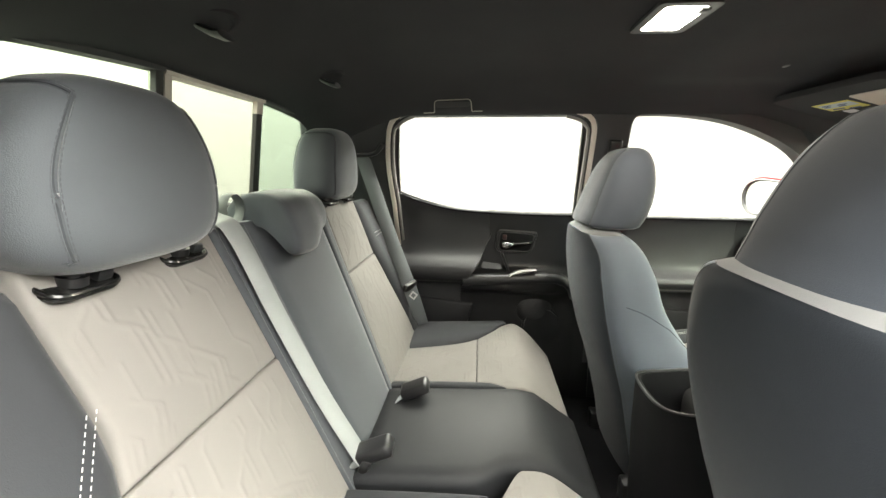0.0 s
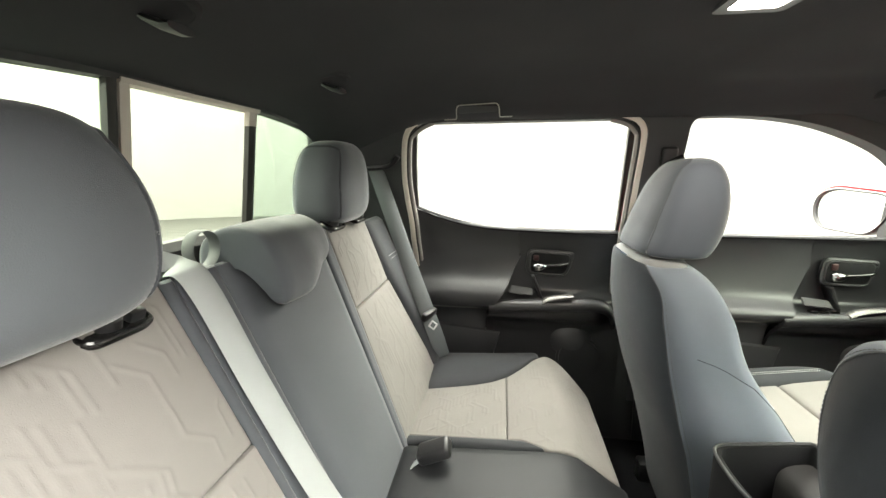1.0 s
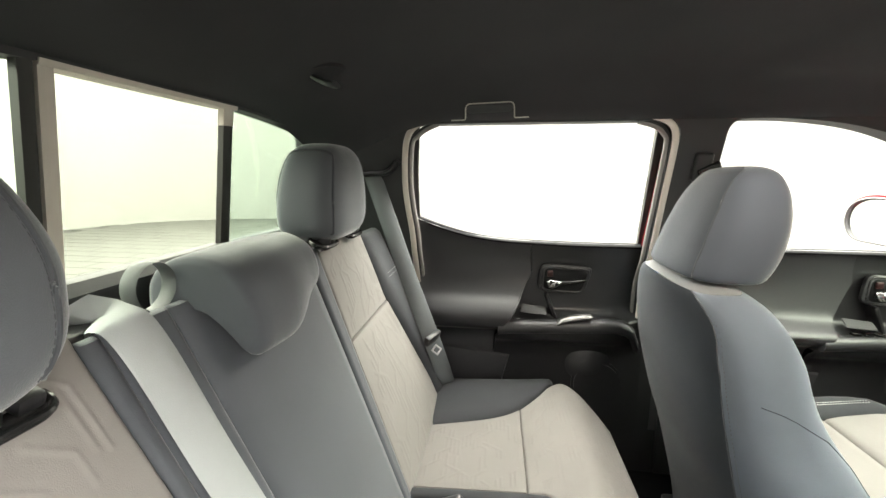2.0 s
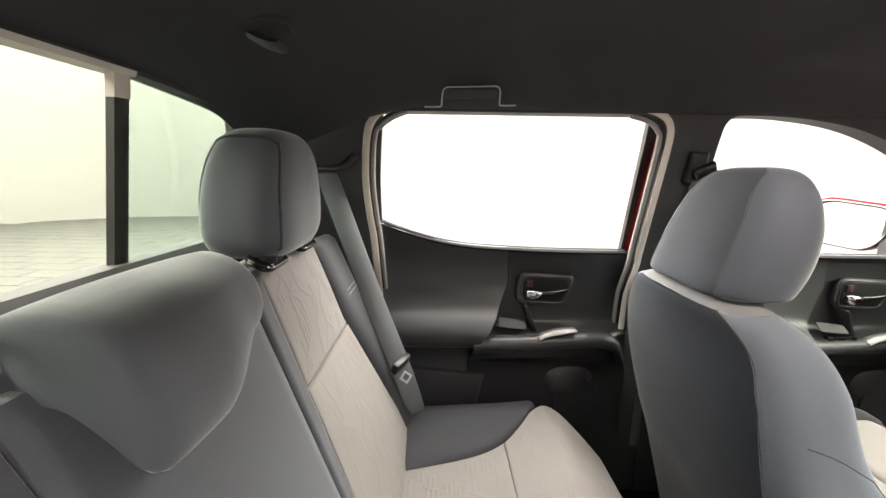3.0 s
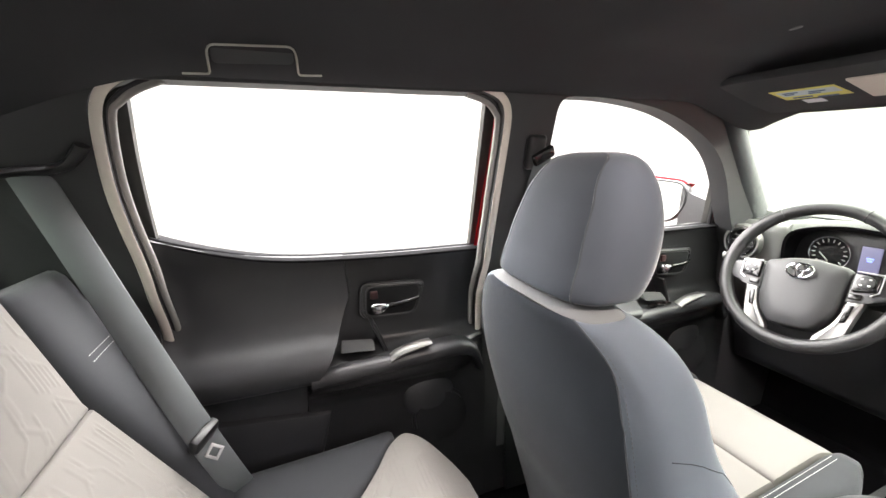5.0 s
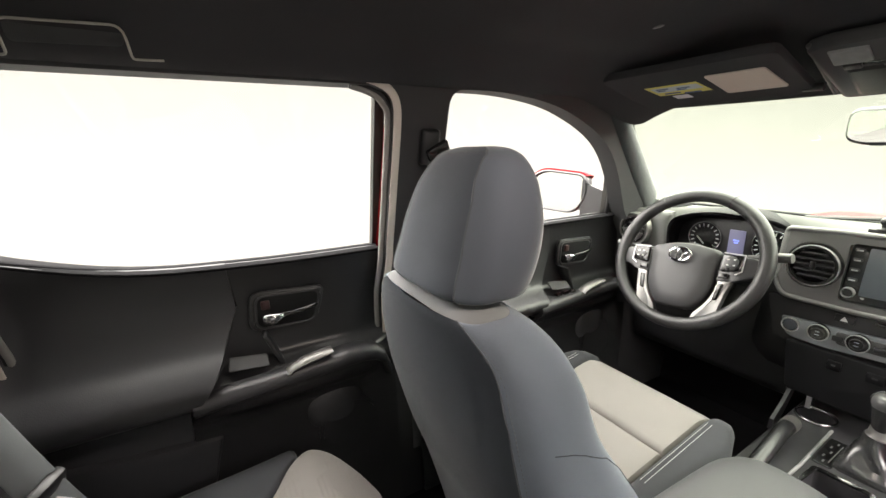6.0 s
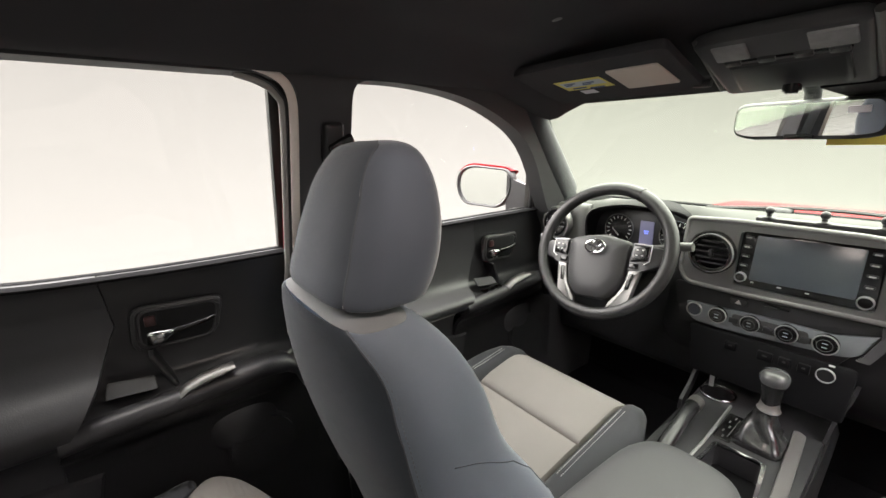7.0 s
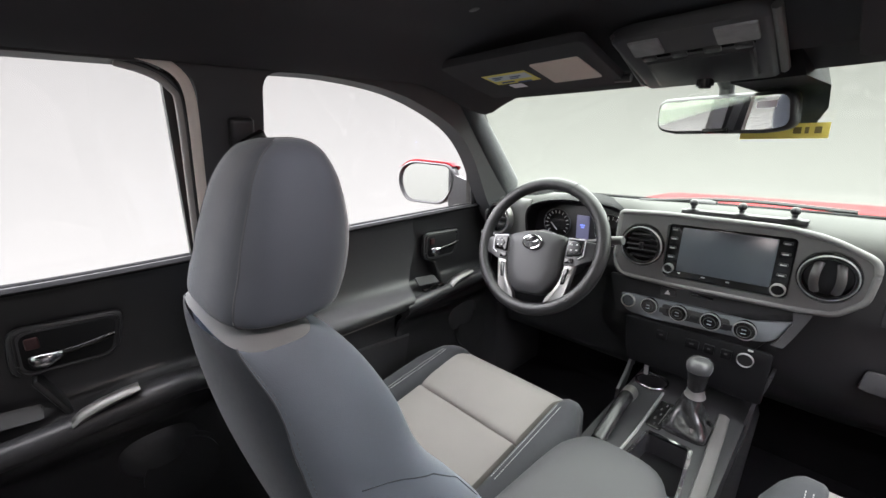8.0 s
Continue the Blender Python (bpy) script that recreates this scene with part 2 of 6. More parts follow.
def disc(radius, depth, at=(0, 0, 0), rot=None, n=32, bevel=0.002):
    bm = bmesh.new()
    bmesh.ops.create_cone(bm, cap_ends=True, segments=n, radius1=radius, radius2=radius, depth=depth)
    if bevel:
        rim = [e for e in bm.edges if abs(e.verts[0].co.z - e.verts[1].co.z) < 1e-6]
        bmesh.ops.bevel(bm, geom=rim, offset=bevel, segments=2, affect="EDGES")
    bmesh.ops.transform(bm, matrix=Matrix.Translation(at) @ (rot or Matrix()), verts=bm.verts[:])
    return bm


def joined(*bms):
    out = bmesh.new()
    for b in bms:
        me = bpy.data.meshes.new("tmp")
        b.to_mesh(me)
        b.free()
        out.from_mesh(me)
        bpy.data.meshes.remove(me)
    return out


def mix(a, b, t):
    return a + (b - a) * t


def step(a, b, x):
    t = min(1.0, max(0.0, (x - a) / (b - a)))
    return t * t * (3 - 2 * t)


def pad(fn, out, nu, nv, thick, r, su, sv, crown=0.0, relief=None):
    """A padded slab: fn(u, v) gives its face, out the way it faces; edges roll off with radius r; su, sv: its size in metres; relief(u, v): pressed pattern."""
    bm = bmesh.new()
    out = Vector(out).normalized()
    us = [0.5 - 0.5 * math.cos(math.pi * i / nu) for i in range(nu + 1)]
    ws = [0.5 - 0.5 * math.cos(math.pi * i / nv) for i in range(nv + 1)]
    if relief is not None:
        us, ws = [mix(u, i / nu, 0.8) for i, u in enumerate(us)], [mix(w, i / nv, 0.8) for i, w in enumerate(ws)]

    def fall(d):
        k = 1 - min(1.0, d / r)
        return r * (1 - math.sqrt(max(0.0, 1 - k * k)))
    high = relief(us, ws) if relief is not None else None
    front, back = [], []
    for i, u in enumerate(us):
        fr, bk = [], []
        for j, w in enumerate(ws):
            p = fn(u, w)
            drop = min(r, math.hypot(fall(min(u, 1 - u) * su), fall(min(w, 1 - w) * sv)))
            lift = crown * (1 - (2 * u - 1) ** 2) * (1 - (2 * w - 1) ** 2)
            if high is not None:
                lift += float(high[i][j])
            fr.append(bm.verts.new(p + out * (lift - drop)))
            if i in (0, nu) or j in (0, nv):
                bk.append(bm.verts.new(p - out * thick))
            else:
                bk.append(None)
        front.append(fr)
        back.append(bk)
    for i in range(nu):
        for j in range(nv):
            bm.faces.new((front[i][j], front[i + 1][j], front[i + 1][j + 1], front[i][j + 1]))
    ring_f = [front[i][0] for i in range(nu)] + [front[nu][j] for j in range(nv)] + [front[i][nv] for i in range(nu, 0, -1)] + [front[0][j] for j in range(nv, 0, -1)]
    ring_b = [back[i][0] for i in range(nu)] + [back[nu][j] for j in range(nv)] + [back[i][nv] for i in range(nu, 0, -1)] + [back[0][j] for j in range(nv, 0, -1)]
    for k in range(len(ring_f)):
        bm.faces.new((ring_f[k - 1], ring_f[k], ring_b[k], ring_b[k - 1]))
    bm.faces.new(ring_b[::-1])
    return bm


def loft(rings, cap=True):
    """A skin over rings with equally many points."""
    bm = bmesh.new()
    vs = [[bm.verts.new(p) for p in ring] for ring in rings]
    n = len(vs[0])
    for a, b in zip(vs, vs[1:]):
        for j in range(n):
            bm.faces.new((a[j], a[(j + 1) % n], b[(j + 1) % n], b[j]))
    if cap:
        bm.faces.new(vs[0][::-1])
        bm.faces.new(vs[-1])
    return bm


def moved(bm, m):
    bmesh.ops.transform(bm, matrix=m, verts=bm.verts[:])
    return bm


def prism(outline, place, depth, bevel=0.0, segments=2):
    """An outline in (u, v) drawn out to a depth; place(u, v, w)."""
    bm = bmesh.new()
    vs = [bm.verts.new((u, v, 0)) for u, v in outline]
    f = bm.faces.new(vs)
    got = bmesh.ops.extrude_face_region(bm, geom=[f])
    for v in got["geom"]:
        if isinstance(v, bmesh.types.BMVert):
            v.co.z = depth
    if bevel:
        rim = [e for e in bm.edges if abs(e.verts[0].co.z - e.verts[1].co.z) < 1e-7]
        bmesh.ops.bevel(bm, geom=rim, offset=bevel, segments=segments, affect="EDGES", profile=0.5)
    for v in bm.verts:
        v.co = place(v.co.x, v.co.y, v.co.z)
    return bm


def ring(r_out, r_in, depth, at, rot=None, n=40):
    """A bevelled round bezel facing local +z."""
    prof = [(r_in, 0), (r_in, depth * 0.7), (r_in * 0.75 + r_out * 0.25, depth), (r_in * 0.3 + r_out * 0.7, depth), (r_out, depth * 0.6), (r_out, 0)]
    bm = bmesh.new()
    vs = [[bm.verts.new((q * math.cos(2 * math.pi * i / n), q * math.sin(2 * math.pi * i / n), h)) for q, h in prof] for i in range(n)]
    for i in range(n):
        for j in range(len(prof)):
            k = (j + 1) % len(prof)
            bm.faces.new((vs[i][j], vs[(i + 1) % n][j], vs[(i + 1) % n][k], vs[i][k]))
    return moved(bm, Matrix.Translation(at) @ (rot or Matrix()))


def table(pairs, x):
    """A smooth look-up through (x, value) pairs in rising x."""
    if x <= pairs[0][0]:
        return pairs[0][1]
    for (a, p), (b, q) in zip(pairs, pairs[1:]):
        if x <= b:
            return mix(p, q, step(a, b, x))
    return pairs[-1][1]


def line(pairs, x):
    if x <= pairs[0][0]:
        return pairs[0][1]
    for (a, p), (b, q) in zip(pairs, pairs[1:]):
        if x <= b:
            return mix(p, q, (x - a) / (b - a))
    return pairs[-1][1]


# ---- large structure ----
FLOOR, BELT_Z = 0.14, 0.90


def side_y(z):
    """Inner face of the cab side's trim, leaning in above the sills."""
    return 0.665 - 0.275 * (z - BELT_Z) if z > BELT_Z else 0.665 + 0.05 * step(0.90, 0.75, z)


def glass_y(z):
    """Plane of the side windows' glass."""
    return 0.743 - 0.325 * (max(z, 0.85) - 0.909)


def left_side(x, z, w):
    return Vector((x, side_y(z) + w, z))


def right_side(x, z, w):
    return Vector((x, -side_y(z) - w, z))


SILL = [(p.x, p.y) for p in smooth_path([(-0.26, 0.988, 0), (-0.20, 0.961, 0), (-0.132, 0.936, 0), (-0.04, 0.911, 0), (0.048, 0.898, 0), (0.155, 0.892, 0), (0.30, 0.888, 0), (0.52, 0.888, 0)], 6)]


def sill(x):
    """Height of the rear door's window sill, which rises to the back."""
    for (a, p), (b, q) in zip(SILL, SILL[1:]):
        if x <= b:
            return mix(p, q, (x - a) / (b - a))
    return SILL[-1][1]


REAR_APERTURE = rounded([(-0.212, 0.18), (-0.212, 0.90), (-0.228, 1.06), (-0.213, 1.235), (0.497, 1.239), (0.497, 0.86), (0.49, 0.18)], [0.02, 0.1, 0.1, 0.055, 0.045, 0.05, 0.02])
FRONT_APERTURE = rounded([(0.60, 0.18), (0.604, 0.82), (0.604, 1.240), (0.74, 1.242), (0.90, 1.223), (1.03, 1.181), (1.135, 1.131), (1.215, 1.060), (1.31, 0.93), (1.40, 0.82), (1.41, 0.18)],
                         [0.02, 0.02, 0.035, 0.1, 0.1, 0.1, 0.1, 0.06, 0.05, 0.02, 0.02])
SIDE = [(-0.52, 0.10), (-0.52, 1.30), (1.09, 1.30), (1.20, 1.215), (1.43, 0.945), (1.74, 0.90), (1.74, 0.10)]
RIGHT_OPENING = rounded([(-0.20, 0.20), (-0.228, 1.06), (-0.213, 1.236), (0.497, 1.240), (0.475, 0.20)], 0.05)

structure("wall_left", plate(SIDE, [REAR_APERTURE, FRONT_APERTURE], left_side, 0.055), TRIM,
          "dark trimmed cab side with pillars and window openings", "car body")
structure("wall_right", plate(SIDE, [RIGHT_OPENING, FRONT_APERTURE], right_side, 0.028), TRIM,
          "dark trimmed cab side with an open rear doorway", "car body")

REAR_OPENING = rounded([(-0.60, 0.965), (-0.565, 1.15), (-0.47, 1.197), (-0.32, 1.212), (-0.15, 1.223), (0.02, 1.228), (0.20, 1.224), (0.34, 1.214), (0.46, 1.199), (0.555, 1.15), (0.58, 0.965)], [0.04, 0.06, 0.08, 0.06, 0.06, 0.06, 0.06, 0.06, 0.06, 0.06, 0.04])


def rear_place(y, z, w):
    return Vector((-0.478 - w + 0.035 * (z - 0.96) / 0.26 + 0.07 * y * y, y, z))


structure("wall_rear", plate([(-0.74, 0.10), (-0.66, 1.31), (0.66, 1.31), (0.74, 0.10)], [REAR_OPENING], rear_place, 0.03),
          TRIM, "dark trimmed cab back wall with a wide window", "car body")


ROOF_HALF = 0.566


def roof(u, v):
    x = mix(-0.45, 1.20, u)
    y = mix(-ROOF_HALF, ROOF_HALF, v)
    side = max(1.352 - 0.106 * abs(y / 0.56) ** 3.8, 1.252)
    z = side - 0.120 * step(-0.08, -0.52, x) - 0.105 * step(0.93, 1.22, x) * (1 - 0.55 * abs(y / 0.66) ** 2.5)
    z -= 0.010 * step(0.52, 0.62, x) * step(0.44, 0.36, abs(y)) * step(1.05, 0.98, x)
    return Vector((x, y, z))


def roof_z(x, y):
    return roof((x + 0.45) / 1.65, (y + ROOF_HALF) / (2 * ROOF_HALF)).z


structure("ceiling", sheet(roof, 70, 44, 0.012), HEADLINER, "charcoal woven headliner under the cab roof", "headliner")
structure("floor", box((2.3, 1.46, 0.03), 0.0, (0.62, 0, FLOOR - 0.015)), CARPET, "black carpeted cab floor", "floor")
structure("wall_front", box((0.03, 1.46, 0.8), 0.0, (1.76, 0, 0.5)), CARPET, "black firewall under the dashboard", "car body")


# A-pillar trims
def pillar_trim(sign):
    a0, a1 = Vector((1.125, sign * 0.588, 1.235)), Vector((1.475, sign * 0.685, 0.93))
    rings = []
    for k in range(13):
        t = k / 12
        c = a0.lerp(a1, t)
        w = mix(0.036, 0.062, t)
        rings.append([c + Vector((0.55, 0, 0.83)) * (w * math.cos(q)) * 0.9 + Vector((0, sign, 0)) * (0.03 * math.sin(q)) for q in [2 * math.pi * i / 14 for i in range(14)]])
    return loft(rings)


for sgn in (1, -1):
    structure("pillar_trim", pillar_trim(sgn), PILLAR, "grey woven trim on the windscreen pillar", "pillar trim")


# window frames, seals and panes
def offset_place(off):
    return lambda x, z, w: Vector((x, glass_y(z) + off + w, z))


def window(name, glass_outline, frame_outline, label):
    w = tagged(new(name), label, "car window", kind="structure")
    part("window_frame", plate(frame_outline, [glass_outline], offset_place(-0.003), 0.018), FRAME_DARK, w)
    part("pane", plate(glass_outline, [], offset_place(0.004), 0.004), GLASS_CLEAR, w).visible_shadow = False
    return w


def sill_points(x0, x1, n=14, dz=0.0):
    return [(mix(x0, x1, i / n), sill(mix(x0, x1, i / n)) + dz) for i in range(n + 1)]


rear_glass = sill_points(0.474, -0.196) + rounded([(-0.196, 0.965), (-0.193, 1.10), (-0.176, 1.262), (0.459, 1.268), (0.474, 0.90)], [0.002, 0.06, 0.03, 0.025, 0.002])[7:-6]
win1 = window("window_1", rear_glass, rounded([(-0.27, 0.80), (-0.27, 1.285), (0.525, 1.285), (0.525, 0.80)], 0.02), "rear side window with dark frame, bright outside")
front_glass = rounded([(0.585, 0.885), (0.585, 1.255), (0.87, 1.258), (1.09, 1.215), (1.275, 1.062), (1.333, 0.885)], [0.01, 0.04, 0.12, 0.15, 0.02, 0.01])
win2 = window("window_2", front_glass, rounded([(0.55, 0.80), (0.55, 1.285), (1.12, 1.285), (1.45, 1.06), (1.45, 0.80)], 0.02), "front side window with dark frame, bright outside")
part("quarter_post", tube([offset_place(-0.012)(1.275, 1.068, 0), offset_place(-0.012)(1.336, 0.882, 0)], 0.007, 8), PLASTIC_BLACK, win2)


def seal_path(pts, off):
    return [Vector((x, side_y(z) + off, z)) for x, z in pts]


def strip(points, off, rad, flat, inset=0.0):
    """A band round the doorway's edge, on the trim's plane moved out by off and in from the edge by inset."""
    pts = [(p.x + (inset if p.x < 0.14 else -inset) * min(1.0, abs(p.x - 0.14) / 0.25), p.y - inset * step(1.19, 1.225, p.y)) for p in smooth_path([(x, z, 0) for x, z in points], 6)]
    return tube(seal_path(pts, off), rad, 10, flat=flat, up=(0, 1, 0))


FRONT_EDGE = [(0.41, 1.252), (0.445, 1.243), (0.470, 1.229), (0.484, 1.205), (0.488, 1.16), (0.488, 1.05), (0.488, 0.96), (0.487, 0.85), (0.485, 0.60)]
BACK_EDGE = [(-0.200, 0.62), (-0.202, 0.82), (-0.206, 0.925), (-0.214, 1.0), (-0.218, 1.07), (-0.214, 1.14), (-0.206, 1.19), (-0.190, 1.220), (-0.165, 1.238), (-0.13, 1.252)]
for edge in (FRONT_EDGE, BACK_EDGE):
    part("flange", strip(edge, -0.001, 0.0085, 0.35), RUBBER, win1, "pale body flange")
    part("seal", strip(edge, 0.018, 0.0065, 1.0, 0.014), SEAL_GREY, win1, "grey rubber door seal")
    part("seal_lip", strip(edge, 0.016, 0.004, 1.0, 0.009), PLASTIC_BLACK, win1)
part("painted_edge", tube([Vector((0.484, glass_y(z) - 0.020, z)) for z in (0.88, 0.96, 1.04, 1.12, 1.20)], 0.006, 8, flat=0.4, up=(0, 1, 0)), RED_PAINT, win1, "red painted door edge")

# rear window with a sliding middle pane
win3 = tagged(new("window_3"), "rear cab window with sliding middle pane", "car window", kind="structure")


def rear_pane(y0, y1, off):
    top = [(y, 1.232 - 0.055 * step(0.40, 0.60, abs(y))) for y in [mix(y0, y1, i / 10) for i in range(11)]]
    return plate([(y1, 0.955), (y0, 0.955), *top], [], lambda y, z, w: rear_place(y, z, w + off), 0.004)


# the last pane's darker glass carries the shade of the wall beyond
for y0, y1, mt, off in ((-0.60, -0.147, GLASS_TINT, 0.016), (-0.147, 0.180, GLASS_SLIDER, 0.022), (0.180, 0.585, GLASS_DIMMED, 0.016)):
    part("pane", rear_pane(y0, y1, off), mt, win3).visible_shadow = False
for yc, hw in ((-0.147, 0.008), (0.178, 0.0125)):
    part("divider", loft([[rear_place(yc + dy, z, ow) for dy, ow in ((-hw, 0.015), (-hw, 0.004), (-0.4 * hw, 0.0), (0.5 * hw, 0.0), (hw, 0.005), (hw, 0.015))] for z in (0.955, 1.05, 1.14, 1.224)]), FRAME_DARK, win3)
part("divider_cap", loft([[rear_place(0.178 + dy, z, ow) for dy, ow in ((-0.0135, 0.015), (-0.0135, 0.003), (-0.005, -0.001), (0.006, -0.001), (0.0135, 0.004), (0.0135, 0.015))] for z in (1.190, 1.202, 1.225)]), RUBBER, win3, "pale divider cap")
part("slider_edge", loft([[rear_place(y, z, ow) for y, ow in ((-0.138, 0.015), (-0.138, 0.001), (-0.121, 0.001), (-0.119, 0.004), (-0.119, 0.015))] for z in (0.965, 1.09, 1.222)]), RUBBER, win3, "pale upright edge of the sliding pane")
part("top_rail", loft([[rear_place(y, z, ow) for z, ow in ((1.220, 0.03), (1.219, -0.001), (1.226, -0.003), (1.228, 0.03))] for y in [mix(-0.138, 0.194, i / 14) for i in range(15)]]), RUBBER, win3, "pale upper window rail")
part("window_sill", loft([[rear_place(y, z, ow) for z, ow in ((0.90, 0.0), (0.90, -0.03), (0.962, -0.028), (0.975, -0.012), (0.972, 0.03))] for y in [mix(-0.60, 0.585, i / 14) for i in range(15)]]), TRIM, win3)

# windscreen
def screen_place(y, s, w):
    x = mix(1.165, 1.60, s) - 0.22 * (y / 0.66) ** 2 * mix(0.45, 1.0, s) + 0.06
    return Vector((x + 0.5 * w, y, mix(1.225, 0.90, s) + w))


win4 = tagged(new("window_4"), "curved windscreen over the dashboard", "car window", kind="structure")
part("pane", sheet(lambda u, v: screen_place(mix(-0.66, 0.66, u), v, 0.0), 20, 10, 0.005), GLASS_WIND, win4).visible_shadow = False
part("shade_band", sheet(lambda u, v: screen_place(mix(-0.62, 0.62, u), mix(-0.16, 0.03, v), -0.006), 20, 3, 0.004), PLASTIC_BLACK, win4)


# ---- doors ----
def seam_x(z):
    return line([(0.15, 0.03), (0.60, 0.05), (0.63, 0.066), (0.66, 0.088), (0.714, 0.122), (0.80, 0.160), (0.885, 0.152), (0.97, 0.150)], z)


def profile(knots):
    """A smooth curve (z, y) through a few knots, as a dense table."""
    return [(p.x, p.y) for p in smooth_path([(z, y, 0) for z, y in knots], 10)]


REAR_FACE = profile([(0.15, 0.685), (0.40, 0.705), (0.54, 0.712), (0.605, 0.708), (0.622, 0.690), (0.630, 0.665), (0.640, 0.652), (0.660, 0.645), (0.682, 0.647), (0.705, 0.668),
                     (0.735, 0.702), (0.780, 0.731), (0.83, 0.738), (0.87, 0.731), (0.90, 0.719), (0.97, 0.690)])
FRONT_FACE = profile([(0.15, 0.685), (0.40, 0.705), (0.52, 0.708), (0.575, 0.692), (0.60, 0.670), (0.63, 0.658), (0.650, 0.660), (0.664, 0.685), (0.675, 0.720),
                      (0.70, 0.735), (0.80, 0.738), (0.86, 0.732), (0.90, 0.721), (0.97, 0.690)])


FRONT_TRIM = profile([(0.15, 0.685), (0.40, 0.705), (0.54, 0.712), (0.600, 0.706), (0.618, 0.690), (0.628, 0.668), (0.638, 0.656), (0.655, 0.650), (0.668, 0.660), (0.680, 0.688),
                      (0.700, 0.712), (0.740, 0.724), (0.80, 0.732), (0.86, 0.730), (0.90, 0.719), (0.97, 0.690)])


def door(name, xb, dx, xf, top, label):
    d = tagged(new(name), label, "car door", kind="structure")
    face = FRONT_TRIM if dx > 0.5 else REAR_FACE

    def z_of(x, v):
        return mix(0.16, top(x), v)

    def rear_skin(u, v):
        z = z_of(mix(xb, 0.15 + dx, u), v)
        x = mix(xb, seam_x(z) + dx, u)
        z = z_of(x, v)
        y = line(face, z - 0.6 * (top(x) - 0.893) * step(0.7, 0.95, z))
        y -= 0.012 * step(0.14, 0.0, u) * (1 if dx < 0.5 else 0)
        return Vector((x, y, z))

    def front_skin(u, v):
        z = z_of(mix(0.15 + dx, xf, u), v)
        x = mix(seam_x(z) + dx + 0.0025, xf, u)
        y = line(FRONT_FACE, z - 0.6 * (top(x) - 0.893) * step(0.7, 0.95, z))
        f = step(0.40 + dx, 0.49 + dx, x)
        y = mix(y, 0.715 - 0.02 * step(0.7, 0.5, z), f * step(0.70, 0.64, z))
        return Vector((x, y, z))
    part("backing", plate([(xb - 0.03, 0.15), (xb - 0.03, 0.87), (xf + 0.03, 0.87), (xf + 0.03, 0.15)], [], lambda x, z, w: Vector((x, 0.758 + w, z)), 0.01), PLASTIC_MATT, d)
    part("trim_panel", sheet(rear_skin, 24, 130, 0.012), PLASTIC_SOFT, d, "soft black trim with a swept armrest")
    part("front_panel", sheet(front_skin, 30, 130, 0.012), PLASTIC_BLACK, d, "hard black panel")
    part("sill_strip", tube([Vector((x, glass_y(top(x)) - 0.010, top(x) + 0.001)) for x in [mix(xb, xf, i / 20) for i in range(21)]], 0.005, 8), FELT, d)
    part("sill_cap", loft([[Vector((x, yy, top(x) + dz)) for yy, dz in ((0.714, -0.006), (0.713, -0.001), (0.720, 0.003), (0.764, 0.003), (0.766, -0.014))] for x in [mix(xb, xf, i / 20) for i in range(21)]]), FELT, d, "soft window sill top")
    low = ((xb + 0.04, 0), (0.02 + dx, 0))
    part("armrest_edge", tube([Vector((mix(low[0][0], low[1][0], i / 8), line(face, 0.627), 0.627)) for i in range(9)], 0.0022, 6), SEAL_GREY, d, "grey edge strip")
    # handle
    bezel = prism(rounded([(0.178, 0.742), (0.186, 0.832), (0.345, 0.824), (0.322, 0.738)], [0.03, 0.025, 0.02, 0.03]),
                  lambda u, v, w: Vector((u + dx, 0.731 - w, v)), 0.014, 0.005)
    bz = part("handle_bezel", bezel, PLASTIC_SOFT, d)
    cup = prism(rounded([(0.196, 0.752), (0.200, 0.820), (0.330, 0.813), (0.312, 0.748)], 0.018), lambda u, v, w: Vector((u + dx, 0.7178 - w, v)), 0.0022, 0.001)
    part("handle_cup", cup, PLASTIC_MATT, bz)
    rim = rounded([(0.190, 0.748), (0.194, 0.826), (0.336, 0.818), (0.317, 0.744)], 0.02)
    part("bezel_rim", tube([Vector((u + dx, 0.717, v)) for u, v in rim], 0.0028, 8, True), PLASTIC_BLACK, bz)
    lever = loft([[Vector((x + dx, 0.708 - 0.010 * math.sin(math.pi * k / 5) + 0.006 * math.cos(q), zc + hh * math.sin(q)))
                   for q in [2 * math.pi * i / 12 for i in range(12)]]
                  for k, (x, zc, hh) in enumerate([(0.206, 0.772, 0.009), (0.212, 0.771, 0.013), (0.222, 0.771, 0.013), (0.232, 0.772, 0.011), (0.242, 0.774, 0.008), (0.250, 0.775, 0.006)])])
    part("handle", lever, HANDLE_CHROME, bz, "chrome door handle end")
    bar = loft([[Vector((x + dx, 0.705 - 0.004 * math.sin(math.pi * k / 4) + 0.004 * math.cos(q), zc + hh * math.sin(q))) for q in [2 * math.pi * i / 10 for i in range(10)]]
                for k, (x, zc, hh) in enumerate([(0.246, 0.775, 0.0055), (0.268, 0.778, 0.005), (0.29, 0.781, 0.005), (0.31, 0.784, 0.005), (0.322, 0.787, 0.003)])])
    part("handle_bar", bar, PLASTIC_GLOSS, bz, "glossy dark handle bar")
    part("lock_tab", box((0.018, 0.008, 0.02), 0.003, (0.215 + dx, 0.713, 0.802)), LOCK_RED, bz, "dark red lock tab")
    # grip pocket, switch plate and pull
    part("switch_plate", prism(rounded([(0.128, 0.684), (0.133, 0.703), (0.205, 0.697), (0.206, 0.680)], 0.004), lambda u, v, w: Vector((u + dx, 0.716 - 0.04 * (0.706 - v) / 0.03 - w, v)), 0.006, 0.002), PLATE_GREY, d, "grey plate in the grip pocket")
